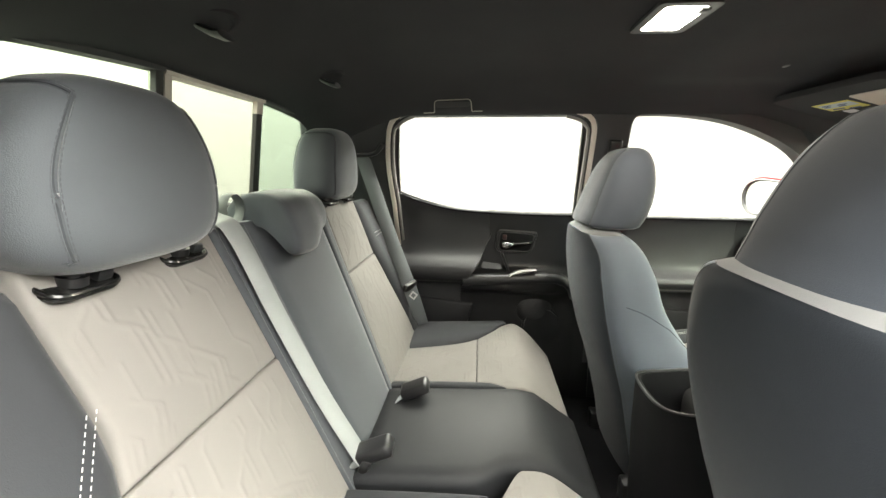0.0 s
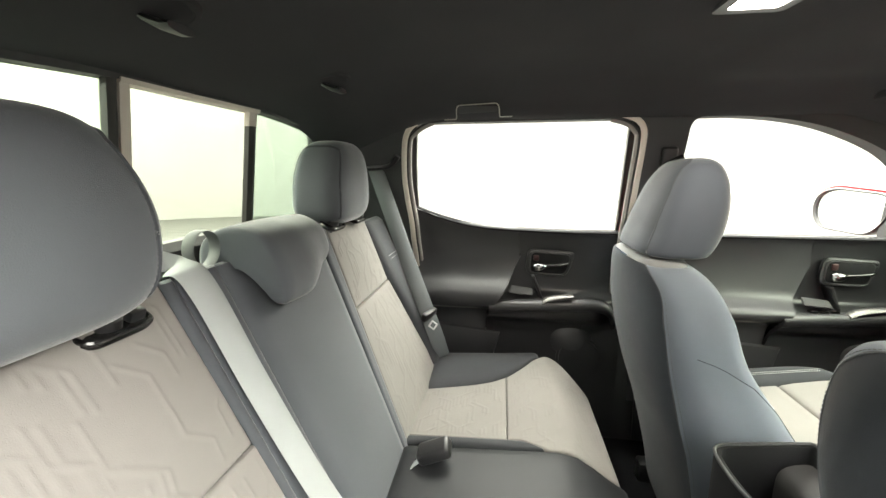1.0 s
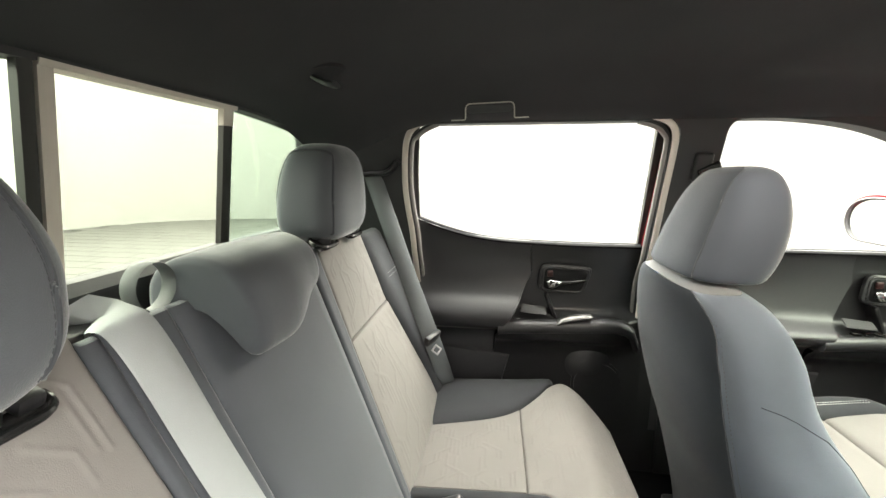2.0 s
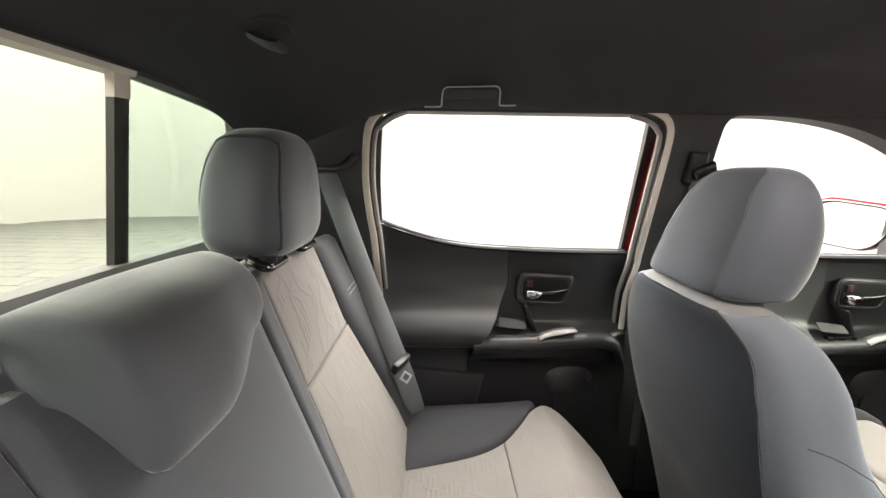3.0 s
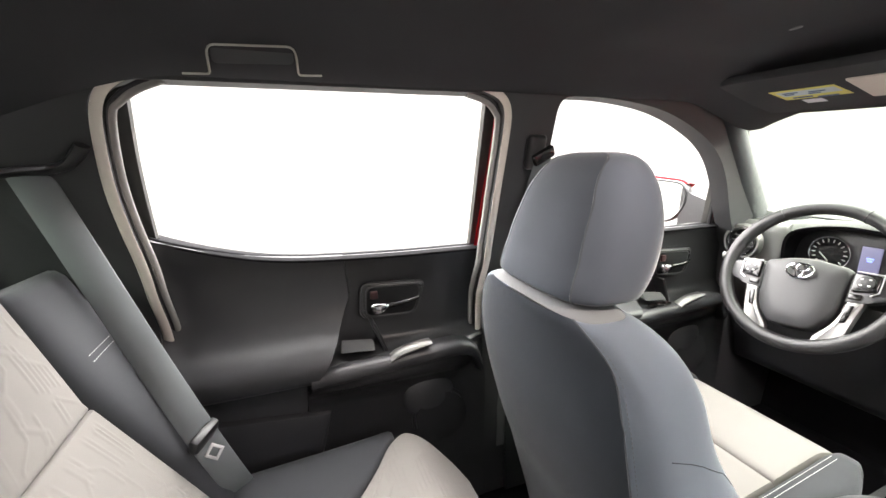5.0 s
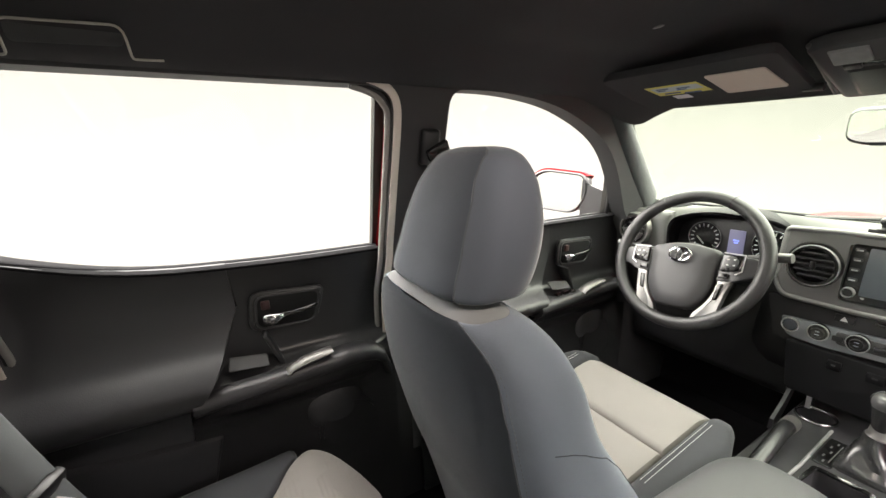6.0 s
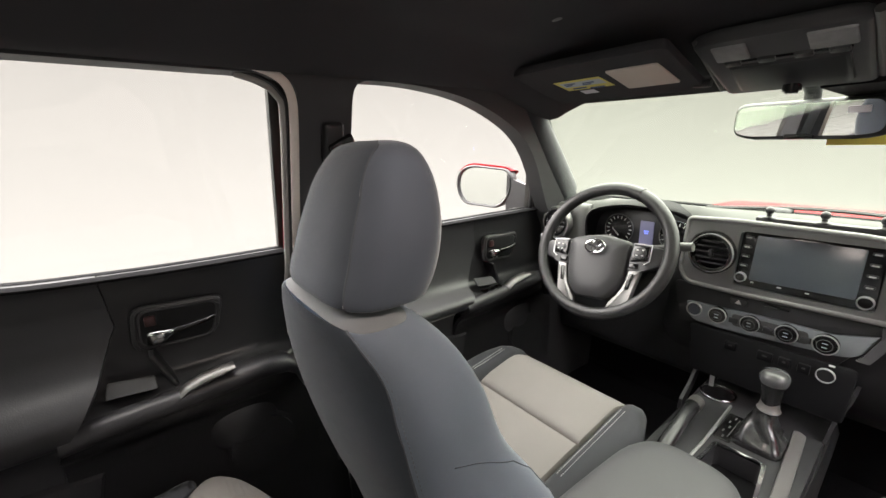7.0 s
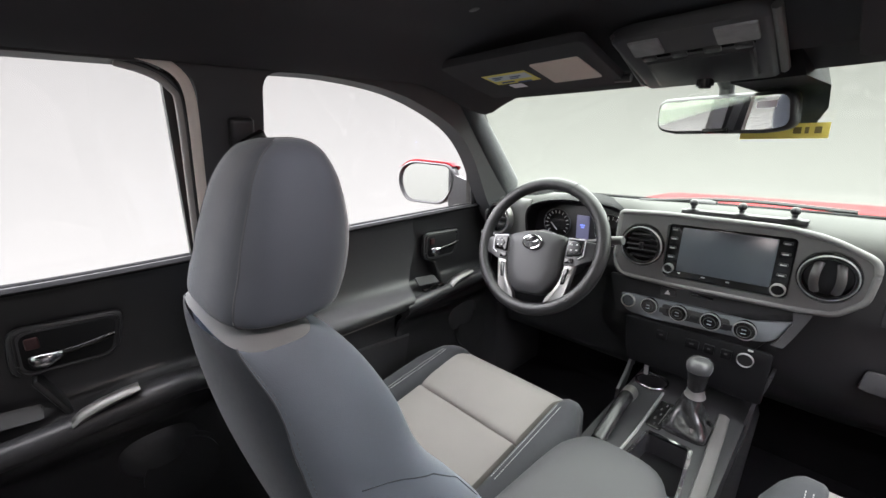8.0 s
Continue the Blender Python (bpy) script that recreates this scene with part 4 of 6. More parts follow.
    for s in (1, -1):
        part("cushion_bolster", cush(lambda x: s * 0.157, lambda x: s * (0.245 - 0.05 * step(0.95, 1.12, x)), 0.60, 1.10, 0.500, 0.028, 0.010), FABRIC_CHARCOAL, seat, "dark cushion bolster")
        for off in (0.0, 0.009):
            part("stitching", stitches([Vector((x, s * (0.178 + off), 0.5118 + 0.03 * (x - 0.85) / 0.2)) for x in (0.78, 0.84, 0.90, 0.96, 1.01)], 0.006, 0.0038, 0.0006), THREAD, seat, "white double stitching")["kind"] = "stuff"
    part("base", box((0.46, 0.44, 0.20), 0.03, (0.84, 0, 0.30)), PLASTIC_BLACK, seat)
    part("runner", box((0.52, 0.05, 0.10), 0.01, (0.80, 0.17, 0.15)), PLASTIC_BLACK, seat)
    part("runner", box((0.52, 0.05, 0.10), 0.01, (0.80, -0.17, 0.15)), PLASTIC_BLACK, seat)
    # headrest: rear panel and a forward cover that meets it in a piped seam
    cols = [smooth_path([(r[0], r[k], 0) for r in HEAD_ROWS], 4) for k in (1, 2, 3)]
    rows = [(a.x, a.y, b.y, c.y) for a, b, c in zip(*cols)]
    hq = [turn_at(lambda q: head_point(r, q).y, min(line([(0.90, 0.104), (0.98, 0.098), (1.05, 0.088), (1.13, 0.060)], r[0]), 0.8 * r[3]), math.pi / 2, math.pi) for r in rows]
    # the headrest repeats it: lit tone on the cover, shaded tone behind
    hr = part("headrest", skin([[head_point(r, mix(-q, q, j / 44)) for j in range(45)] for r, q in zip(rows, hq)], True), FABRIC_LIT_HEAD, seat, "blue-grey padded headrest, cover toned as lit")
    part("rear_cover", skin([[head_point(r, mix(q, 2 * math.pi - q, j / 24)) for j in range(25)] for r, q in zip(rows, hq)], True), FABRIC_SHADED, hr, "grey headrest back, toned as shaded")
    part("underside", loft([[head_point(rows[0], 2 * math.pi * j / 40) for j in range(40)], [Vector((0.48, 0, 0.909)) + (head_point(rows[0], 2 * math.pi * j / 40) - Vector((0.48, 0, 0.907))) * 0.3 for j in range(40)]]), FABRIC_CHARCOAL, hr)
    for s in (1, -1):
        part("seam", tube([head_point(r, s * q) + Vector((0.001, 0, 0)) for r, q in zip(rows, hq)][:-6], 0.0021, 6), FABRIC_DARK, hr)
    for s in (-0.07, 0.07):
        part("post", tube([Vector((0.475, s, 0.89)), Vector((0.49, s, 0.97))], 0.0065, 10), CHROME, seat, "chrome headrest post")
    return seat


driver = front_seat()
driver.location = (0, 0.365, 0)
passenger = copy_thing(driver, pose(0.026, -0.41, 0.048))
for piece in passenger.children:
    if piece.name.startswith("headrest"):
        piece.location = (0.004, 0.0, -0.034)  # pushed further down on its posts


# ---- seat belts ----
def strap(points, width, up, thick=0.0016):
    """A flat woven strap along points; up: the way its flat side faces."""
    bm = bmesh.new()
    pts = smooth_path(points, 8)
    rows = []
    for i, p in enumerate(pts):
        t = (pts[min(i + 1, len(pts) - 1)] - pts[max(i - 1, 0)]).normalized()
        s = t.cross(Vector(up)).normalized()
        n = s.cross(t).normalized()
        rows.append([bm.verts.new(p + s * width / 2 * a + n * thick * b) for a, b in ((-1, -0.5), (-0.9, 0.8), (0, 1), (0.9, 0.8), (1, -0.5), (0, -1))])
    for a, b in zip(rows, rows[1:]):
        for j in range(6):
            bm.faces.new((a[j], a[(j + 1) % 6], b[(j + 1) % 6], b[j]))
    bm.faces.new(rows[0][::-1])
    bm.faces.new(rows[-1])
    return bm


side_belt = thing("seat_belt", "grey woven seat belt hanging from the pillar", "seat belt", "seat belts")
part("webbing", strap([(-0.310, 0.604, 1.100), (-0.266, 0.594, 0.98), (-0.20, 0.578, 0.80), (-0.135, 0.553, 0.645), (-0.105, 0.565, 0.55), (-0.09, 0.60, 0.47)], 0.050, (0.45, -1, 0.25)), BELT_SHADED, side_belt)
part("guide_cover", tube(smooth_path([(-0.352, 0.600, 1.098), (-0.315, 0.601, 1.103), (-0.280, 0.602, 1.105), (-0.255, 0.598, 1.114), (-0.232, 0.590, 1.140)], 5), 0.013, 10, flat=0.6), PLASTIC_BLACK, side_belt)
tongue = part("tongue", box((0.018, 0.062, 0.03), 0.006, (-0.128, 0.548, 0.640), rot=pose(0, 0, 0, 8, 20, -25)), PLASTIC_BLACK, side_belt)
part("metal_tip", ring(0.017, 0.010, 0.003, (-0.116, 0.548, 0.604), pose(0, 0, 0, 12, 70, -55), 4), RING_SILVER, tongue, "metal latch tip")

mid_belt = thing("seat_belt", "grey seat belt drawn across the bench backrest, toned as lit", "seat belt", "seat belts")
# webbing coloured paler than the side belt for the light on it
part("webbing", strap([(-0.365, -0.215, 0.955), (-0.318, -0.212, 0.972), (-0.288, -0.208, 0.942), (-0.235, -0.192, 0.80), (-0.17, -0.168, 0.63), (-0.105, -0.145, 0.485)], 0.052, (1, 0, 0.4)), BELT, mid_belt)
part("retractor_lip", prism(rounded([(-0.255, -0.385), (-0.255, -0.325), (-0.175, -0.325), (-0.175, -0.385)], 0.012), lambda u, v, w: Vector((v, u, 0.952 + w)), 0.014, 0.005), PLASTIC_BLACK, mid_belt)
tg = part("tongue", box((0.02, 0.07, 0.035), 0.007, (-0.093, -0.142, 0.482), rot=pose(0, 0, 0, 0, 22, 0)), PLASTIC_BLACK, mid_belt)
part("metal_tip", box((0.006, 0.05, 0.03), 0.002, (-0.082, -0.140, 0.463), rot=pose(0, 0, 0, 0, 22, 0)), CHROME, tg, "metal latch tip")


def buckle(y, x=-0.055, lean=-28):
    b = thing("belt_buckle", "black belt buckle on a grey strap", "belt buckle", "belt buckles")
    part("body", box((0.075, 0.046, 0.030), 0.009, (x + 0.022, y, 0.508), 3, pose(0, 0, 0, lean * -0.3, -24, 0)), PLASTIC_BLACK, b)
    part("strap", strap([(x - 0.03, y - 0.02, 0.45), (x - 0.02, y - 0.014, 0.47), (x - 0.004, y - 0.006, 0.488)], 0.04, (1, 0, 0.5)), BELT, b)


buckle(0.085)
buckle(-0.150, -0.098)

loop = thing("strap_loop", "grey webbing loop behind the middle headrest", "strap")
part("webbing", tube([Vector((-0.335, -0.149 + 0.027 * math.cos(q), 0.984 + 0.027 * math.sin(q))) for q in [2 * math.pi * i / 24 for i in range(24)]], 0.0014, 8, True, 7.0, (1, 0, 0)), BELT_DARK, loop)


def front_belt(side):
    b = thing("front_seat_belt", "dark seat belt hanging down the door pillar", "seat belt", "front belts")
    def on_pillar(x, z, off):
        return Vector((x, side * (side_y(z) - off), z))
    part("adjuster", moved(box((0.042, 0.022, 0.075), 0.008, (0, 0, 0), 3), Matrix.Translation(on_pillar(0.560, 1.125, 0.010)) @ pose(0, 0, 0, 15 * side, 0, 0)), PLASTIC_BLACK, b)
    part("guide_ring", moved(box((0.055, 0.014, 0.026), 0.005, (0, 0, 0), 2), Matrix.Translation(on_pillar(0.572, 1.118, 0.028)) @ pose(0, 0, 0, 15 * side, -28, 0)), PLASTIC_GLOSS, b)
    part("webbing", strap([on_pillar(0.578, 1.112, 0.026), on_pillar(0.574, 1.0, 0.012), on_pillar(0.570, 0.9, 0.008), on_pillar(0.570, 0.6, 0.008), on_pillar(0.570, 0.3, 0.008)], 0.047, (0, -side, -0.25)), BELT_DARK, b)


front_belt(1)
front_belt(-1)


# ---- dashboard ----
DASH = [(1.70, 0.905), (1.60, 0.915), (1.52, 0.918), (1.45, 0.912), (1.415, 0.895), (1.405, 0.86), (1.405, 0.76), (1.415, 0.70), (1.425, 0.62), (1.44, 0.55), (1.50, 0.46), (1.62, 0.40)]
dash = thing("dashboard", "black dashboard with grey central surround and round vents", "dashboard")
dash_line = smooth_path([(x, 0, z) for x, z in DASH], 5)


def dash_face(u, v):
    y = mix(-0.705, 0.705, u)
    f = v * (len(dash_line) - 1)
    i = min(int(f), len(dash_line) - 2)
    p = dash_line[i].lerp(dash_line[i + 1], f - i)
    far = step(0.35, 0.0, v)
    x = p.x - far * 0.20 * (y / 0.7) ** 2
    z = p.z
    lower = step(0.76, 0.70, z) * step(1.7, 1.4, x)
    x += 0.02 * lower * step(0.25, 0.32, abs(y))
    z += 0.022 * math.exp(-((y - 0.36) / 0.17) ** 4) * step(1.55, 1.45, x) * step(0.88, 0.91, p.z)
    return Vector((x, y, z))


part("top_pad", sheet(lambda u, v: dash_face(u, v * 0.44), 56, 24, 0.015), DASH_TOP, dash, "soft grey dashboard top")
part("body", sheet(lambda u, v: dash_face(u, 0.44 + v * 0.56), 56, 26, 0.015), PLASTIC_BLACK, dash)


def face_place(x0, lean=0.06):
    """Places outlines (y, z) on the dashboard's face, w towards the seats."""
    return lambda u, v, w: Vector((x0 - w + lean * (v - 0.83), u, v))


surround = rounded([(0.245, 0.775), (0.225, 0.745), (0.10, 0.742), (-0.15, 0.748), (-0.205, 0.754), (-0.243, 0.790), (-0.250, 0.850), (-0.243, 0.872), (-0.175, 0.903), (-0.105, 0.915), (0.135, 0.918), (0.24, 0.913)],
                   [0.02, 0.015, 0.02, 0.02, 0.012, 0.012, 0.02, 0.015, 0.03, 0.03, 0.03, 0.01], 4)
hole_mid = rounded([(0.122, 0.762), (-0.128, 0.764), (-0.128, 0.897), (0.122, 0.897)], 0.012, 4)
hole_l = [(0.178 + 0.055 * math.cos(a), 0.833 + 0.057 * math.sin(a)) for a in [2 * math.pi * i / 36 for i in range(36)]]
hole_r = [(-0.183 + 0.050 * math.cos(a), 0.828 + 0.054 * math.sin(a)) for a in [2 * math.pi * i / 36 for i in range(36)]]
part("surround", plate(surround, [hole_mid, hole_l, hole_r], face_place(1.398), 0.018), PLASTIC_GREY, dash, "grey central surround")
part("surround_lit_edge", tube([face_place(1.384)(u, v, 0) for u, v in surround], 0.0070, 10, True), SURROUND_LIT_EDGE, dash, "rounded edge of the surround, coloured paler as if lit")
part("console_accent", loft([[Vector((1.398 + dx, y, z)) for dx, y in ((-0.003, 0.131), (-0.003, 0.141), (0.003, 0.141), (0.003, 0.131))] for z in (0.458, 0.505)]), RING_SILVER, dash, "small upright silver accent")
FACE = pose(0, 0, 0, 0, -90, 0)


def vent(y, z, r, upright):
    v = part("air_vent", ring(r, r * 0.92, 0.014, (1.385, y, z), FACE), PLASTIC_GLOSS, dash, "black air vent with chrome ring")
    part("chrome_ring", ring(r * 0.93, r * 0.885, 0.018, (1.383, y, z), FACE), RING_SILVER, v, "thin chrome ring")
    part("vent_ring", ring(r * 0.89, r * 0.74, 0.019, (1.383, y, z), FACE), PLASTIC_GLOSS, v)
    part("vent_back", disc(r * 0.76, 0.006, (1.400, y, z), FACE, 32, 0.0), PLASTIC_BLACK, v)
    if upright:
        for k in (-1, 1):
            sl = [Vector((1.374 - 0.014 * math.cos(math.pi * t / 2.2), y + k * 0.014 + k * 0.006 * math.cos(t * 1.3), z + r * 0.62 * t)) for t in [i / 6 for i in range(-6, 7)]]
            part("slat", tube(sl, 0.0075, 8, flat=0.5, up=(1, 0, 0)), SLAT_SATIN, v, "dark satin curved slat")
    else:
        for k in range(-2, 3):
            half = r * 0.72 * math.sqrt(max(0.05, 1 - (k / 3.0) ** 2))
            part("slat", box((0.016, 2 * half, 0.003), 0.001, (1.379, y, z + k * r * 0.26)), PLASTIC_BLACK, v)
        part("vent_tab", box((0.012, 0.010, 0.020), 0.003, (1.371, y, z)), PLASTIC_BLACK, v)


vent(0.176, 0.833, 0.054, False)
vent(-0.183, 0.828, 0.050, True)

# centre stack
part("stack_panel", prism(rounded([(0.262, 0.735), (0.235, 0.625), (-0.09, 0.622), (-0.16, 0.735)], 0.012, 4), face_place(1.412), 0.010, 0.003), PLASTIC_BLACK, dash)
climate = part("climate_panel", prism(rounded([(0.222, 0.688), (0.208, 0.645), (0.190, 0.637), (0.124, 0.637), (-0.098, 0.650), (-0.124, 0.664), (-0.146, 0.714), (-0.074, 0.694), (0.027, 0.695), (0.172, 0.689)], [0.01, 0.012, 0.01, 0.02, 0.02, 0.015, 0.004, 0.02, 0.02, 0.02], 4), face_place(1.402), 0.010, 0.003), CLIMATE_SILVER, dash, "bluish satin silver climate panel")
part("climate_recess", prism(rounded([(0.112, 0.684), (0.108, 0.654), (-0.040, 0.658), (-0.036, 0.686)], 0.008, 4), face_place(1.3935), 0.004, 0.001), PLATE_GREY, climate, "dark band between the knobs")
part("stack_edge", loft([[Vector((x - w, y, z)) for y, z, w in ((y0, z0, 0.0), (y0, z0, 0.010), (y1, z1, 0.012), (y1, z1, 0.0))] for x, y0, z0, y1, z1 in ((1.394, -0.143, 0.735, -0.176, 0.747), (1.390, -0.146, 0.712, -0.168, 0.722), (1.386, -0.128, 0.668, -0.150, 0.676), (1.383, -0.118, 0.655, -0.139, 0.655))]), CONSOLE_GREY, dash, "dark grey trim sloping down beside the climate panel")


def knob(y, z, r):
    k = part("knob", disc(r * 0.98, 0.016, (1.381, y, z), FACE, 32, 0.003), PLASTIC_GLOSS, climate, "chrome ringed control knob")
    part("chrome_ring", ring(r, r * 0.90, 0.003, (1.3735, y, z), FACE, 32), RING_SILVER, k, "thin chrome ring")
    part("knob_cap", disc(r * 0.86, 0.010, (1.372, y, z), FACE, 28, 0.003), PLASTIC_GLOSS, k)
    part("knob_ring", ring(r * 0.62, r * 0.55, 0.0015, (1.3665, y, z), FACE, 28), KNOB_GREY, k)
    for i in range(2):
        part("mark", box((0.001, r * 0.42, 0.0012), 0, (1.3662, y, z + (i - 0.5) * r * 0.40)), LABEL_GREY, k)



for y, r in ((0.141, 0.021), (0.071, 0.021), (0.0, 0.022), (-0.068, 0.023)):
    knob(y, 0.672, r)
part("start_button", ring(0.019, 0.0162, 0.010, (1.386, 0.198, 0.670), FACE, 28), RING_SILVER, climate, "chrome ringed start button")
part("start_cap", disc(0.0155, 0.008, (1.380, 0.198, 0.670), FACE, 24, 0.002), BUTTON_BLUE, climate)
for y in (0.106, 0.035, -0.034):
    part("button", box((0.008, 0.020, 0.013), 0.002, (1.379, y, 0.668)), PLASTIC_BLACK, climate)
hz = part("hazard_button", box((0.008, 0.036, 0.018), 0.003, (1.394, 0.105, 0.715)), PLASTIC_BLACK, dash)
part("hazard_mark", prism([(0.105 - 0.007, 0.710), (0.105 + 0.007, 0.710), (0.105, 0.722)], lambda u, v, w: Vector((1.3898 - w, u, v)), 0.0008), MARK_PALE, hz)
part("slot", box((0.006, 0.05, 0.006), 0.001, (1.3945, 0.03, 0.722)), PLASTIC_GLOSS, dash)
low_panel = part("lower_panel", prism(rounded([(0.20, 0.634), (0.175, 0.515), (-0.125, 0.515), (-0.128, 0.634)], 0.012, 4), face_place(1.418, 0.2), 0.010, 0.003), PANEL_BLACK, dash)
for y, w in ((0.098, 0.018), (0.028, 0.022), (-0.009, 0.014), (-0.044, 0.014)):
    b = part("switch", box((0.008, w + 0.008, 0.022), 0.002, (1.362, y, 0.607)), PANEL_BLACK, low_panel)
    part("mark", box((0.001, w * 0.45, 0.004), 0, (1.3575, y, 0.609)), KNOB_GREY, b)
sk = part("power_socket", ring(0.0165, 0.0148, 0.008, (1.362, -0.081, 0.608), FACE, 28), RING_SILVER, low_panel, "silver ringed power socket")
part("socket_cap", disc(0.0146, 0.006, (1.361, -0.081, 0.608), FACE, 24, 0.001), PLASTIC_BLACK, sk)
part("mark", box((0.001, 0.010, 0.004), 0, (1.3665, -0.087, 0.631)), MARK_PALE, low_panel)
# console flanks running up to the dash
part("flank", loft([[Vector((x, 0.172 + dy, z + dz)) for dy, dz in ((-0.004, 0.0), (0.004, 0.0), (0.006, -0.03), (-0.006, -0.03))] for x, z in ((1.30, 0.44), (1.35, 0.475), (1.40, 0.53), (1.43, 0.58))]), PLASTIC_SOFT, dash, "sloping console flank")
part("flank", loft([[Vector((x + dx, y + dy, z)) for dx, dy in ((0.0, -0.004), (0.0, 0.003), (0.06, 0.003), (0.06, -0.004))] for x, y, z in ((1.378, -0.130, 0.575), (1.372, -0.124, 0.545), (1.362, -0.112, 0.505), (1.352, -0.104, 0.450))]), PLASTIC_SOFT, dash, "sloping console flank")
# passenger side
part("glove_door", pad(lambda u, v: Vector((1.424 + 0.35 * (0.70 - mix(0.45, 0.70, v)), mix(-0.62, -0.20, u), mix(0.45, 0.70, v))), (-1, 0, 0.1), 12, 10, 0.02, 0.012, 0.42, 0.25), PLASTIC_BLACK, dash, "black glove box door")
part("glove_latch", prism(rounded([(-0.36, 0.585), (-0.36, 0.635), (-0.27, 0.640), (-0.262, 0.595)], 0.01, 4), lambda u, v, w: Vector((1.420 - w, u, v)), 0.010, 0.003), CONSOLE_GREY, dash)
part("glove_lock", disc(0.006, 0.004, (1.408, -0.325, 0.612), FACE, 16, 0.001), CHROME, dash)
part("passenger_trim", pad(lambda u, v: Vector((1.398, mix(-0.70, -0.26, u), mix(0.735, 0.87, v))), (-1, 0, 0), 10, 8, 0.02, 0.02, 0.44, 0.13), CONSOLE_GREY, dash)

# instrument hood and dials
hood_pts = [(0.222, 0.80), (0.228, 0.885), (0.268, 0.926), (0.36, 0.945), (0.47, 0.928), (0.525, 0.89), (0.54, 0.80)]
hp = [Vector((0, y, z)) for y, z in hood_pts]
hp = smooth_path(hp, 5)
rings = []
for x, k in ((1.46, 1.0), (1.40, 1.0), (1.34, 0.985), (1.332, 0.97), (1.336, 0.93), (1.36, 0.90), (1.41, 0.88)):
    back = [step(0.345, 0.235, p.y) * max(0.0, 1.402 - x) for p in hp]
    rings.append([Vector((x + (0.03 * (0.93 - p.z) / 0.1 if x < 1.4 else 0.0) * (1 - step(0.345, 0.235, p.y)) + b, 0.363 + (p.y - 0.363) * k, 0.80 + (p.z - 0.80) * k)) for p, b in zip(hp, back)])
bm = bmesh.new()
vs = [[bm.verts.new(p) for p in r] for r in rings]
for a, b in zip(vs, vs[1:]):
    for j in range(len(a) - 1):
        bm.faces.new((a[j], a[j + 1], b[j + 1], b[j]))
part("instrument_hood", bm, PLASTIC_MATT, dash, "black hood over the dials")
cluster = part("instrument_panel", prism(rounded([(0.226, 0.795), (0.230, 0.885), (0.268, 0.915), (0.47, 0.915), (0.525, 0.885), (0.53, 0.795)], 0.02, 4), lambda u, v, w: Vector((1.405 - w, u, v)), 0.006, 0.001), PLASTIC_BLACK, dash)
for y in (0.438, 0.272):
    dial = part("dial", disc(0.044, 0.004, (1.397, y, 0.854), FACE, 36, 0.001), PLASTIC_GLOSS, cluster, "dark round dial")
    part("dial_ring", ring(0.047, 0.043, 0.006, (1.399, y, 0.854), FACE, 40), CHROME, dial)
    ticks = joined(*[box((0.001, 0.0018, 0.008), 0, (1.3945, y + 0.035 * math.sin(a), 0.854 + 0.035 * math.cos(a)), 1, pose(0, 0, 0, -math.degrees(a), 0, 0)) for a in [math.radians(d) for d in range(-130, 131, 20)]])
    part("dial_marks", ticks, MARK_PALE, dial)
    part("needle", box((0.001, 0.002, 0.030), 0, (1.393, y + 0.010, 0.844), 1, pose(0, 0, 0, 135, 0, 0)), MARK_PALE, dial)
part("display", box((0.003, 0.040, 0.070), 0.002, (1.396, 0.354, 0.852)), DISPLAY_BLUE, cluster, "lit blue trip display")
part("display_marks", joined(*[box((0.001, w, 0.004), 0, (1.3935, 0.354, 0.856 + dz)) for w, dz in ((0.014, 0.002), (0.010, -0.004))]), MARK_GLOW, cluster)
lv = part("air_vent", ring(0.056, 0.044, 0.02, (1.372, 0.642, 0.850), FACE @ pose(0, 0, 0, 0, 0, 0)), SATIN, dash, "silver ringed side vent")
part("vent_ring", ring(0.046, 0.036, 0.02, (1.370, 0.642, 0.850), FACE), CHROME, lv)
part("vent_back", disc(0.042, 0.006, (1.382, 0.642, 0.850), FACE, 32, 0.0), PLASTIC_BLACK, lv)
for k in range(-1, 2):
    part("slat", box((0.014, 0.07, 0.003), 0.001, (1.370, 0.642, 0.850 + k * 0.016)), PLASTIC_BLACK, lv)
part("vent_housing", pad(lambda u, v: Vector((1.386, mix(0.545, 0.70, u), mix(0.765, 0.915, v))), (-1, 0, 0), 10, 10, 0.03, 0.02, 0.15, 0.15), PLASTIC_GREY, dash, "grey side vent housing")
part("knee_panel", pad(lambda u, v: Vector((1.42 + 0.18 * (0.72 - mix(0.42, 0.74, v)), mix(0.20, 0.69, u), mix(0.42, 0.74, v))), (-1, 0, 0.1), 12, 10, 0.02, 0.02, 0.5, 0.3), PLASTIC_BLACK, dash, "black knee panel")

# touch screen unit
scr = thing("touch_screen", "dark touch screen with button columns and two knobs", "screen")
part("bezel", prism(rounded([(0.120, 0.764), (-0.126, 0.766), (-0.126, 0.895), (0.120, 0.895)], 0.01, 4), face_place(1.399, 0.17), 0.012, 0.002), PLASTIC_GLOSS, scr)
part("display", prism(rounded([(0.090, 0.782), (-0.096, 0.784), (-0.096, 0.889), (0.090, 0.889)], 0.003, 3), face_place(1.3868, 0.17), 0.0025, 0.0006), SCREEN, scr, "dark glossy display")
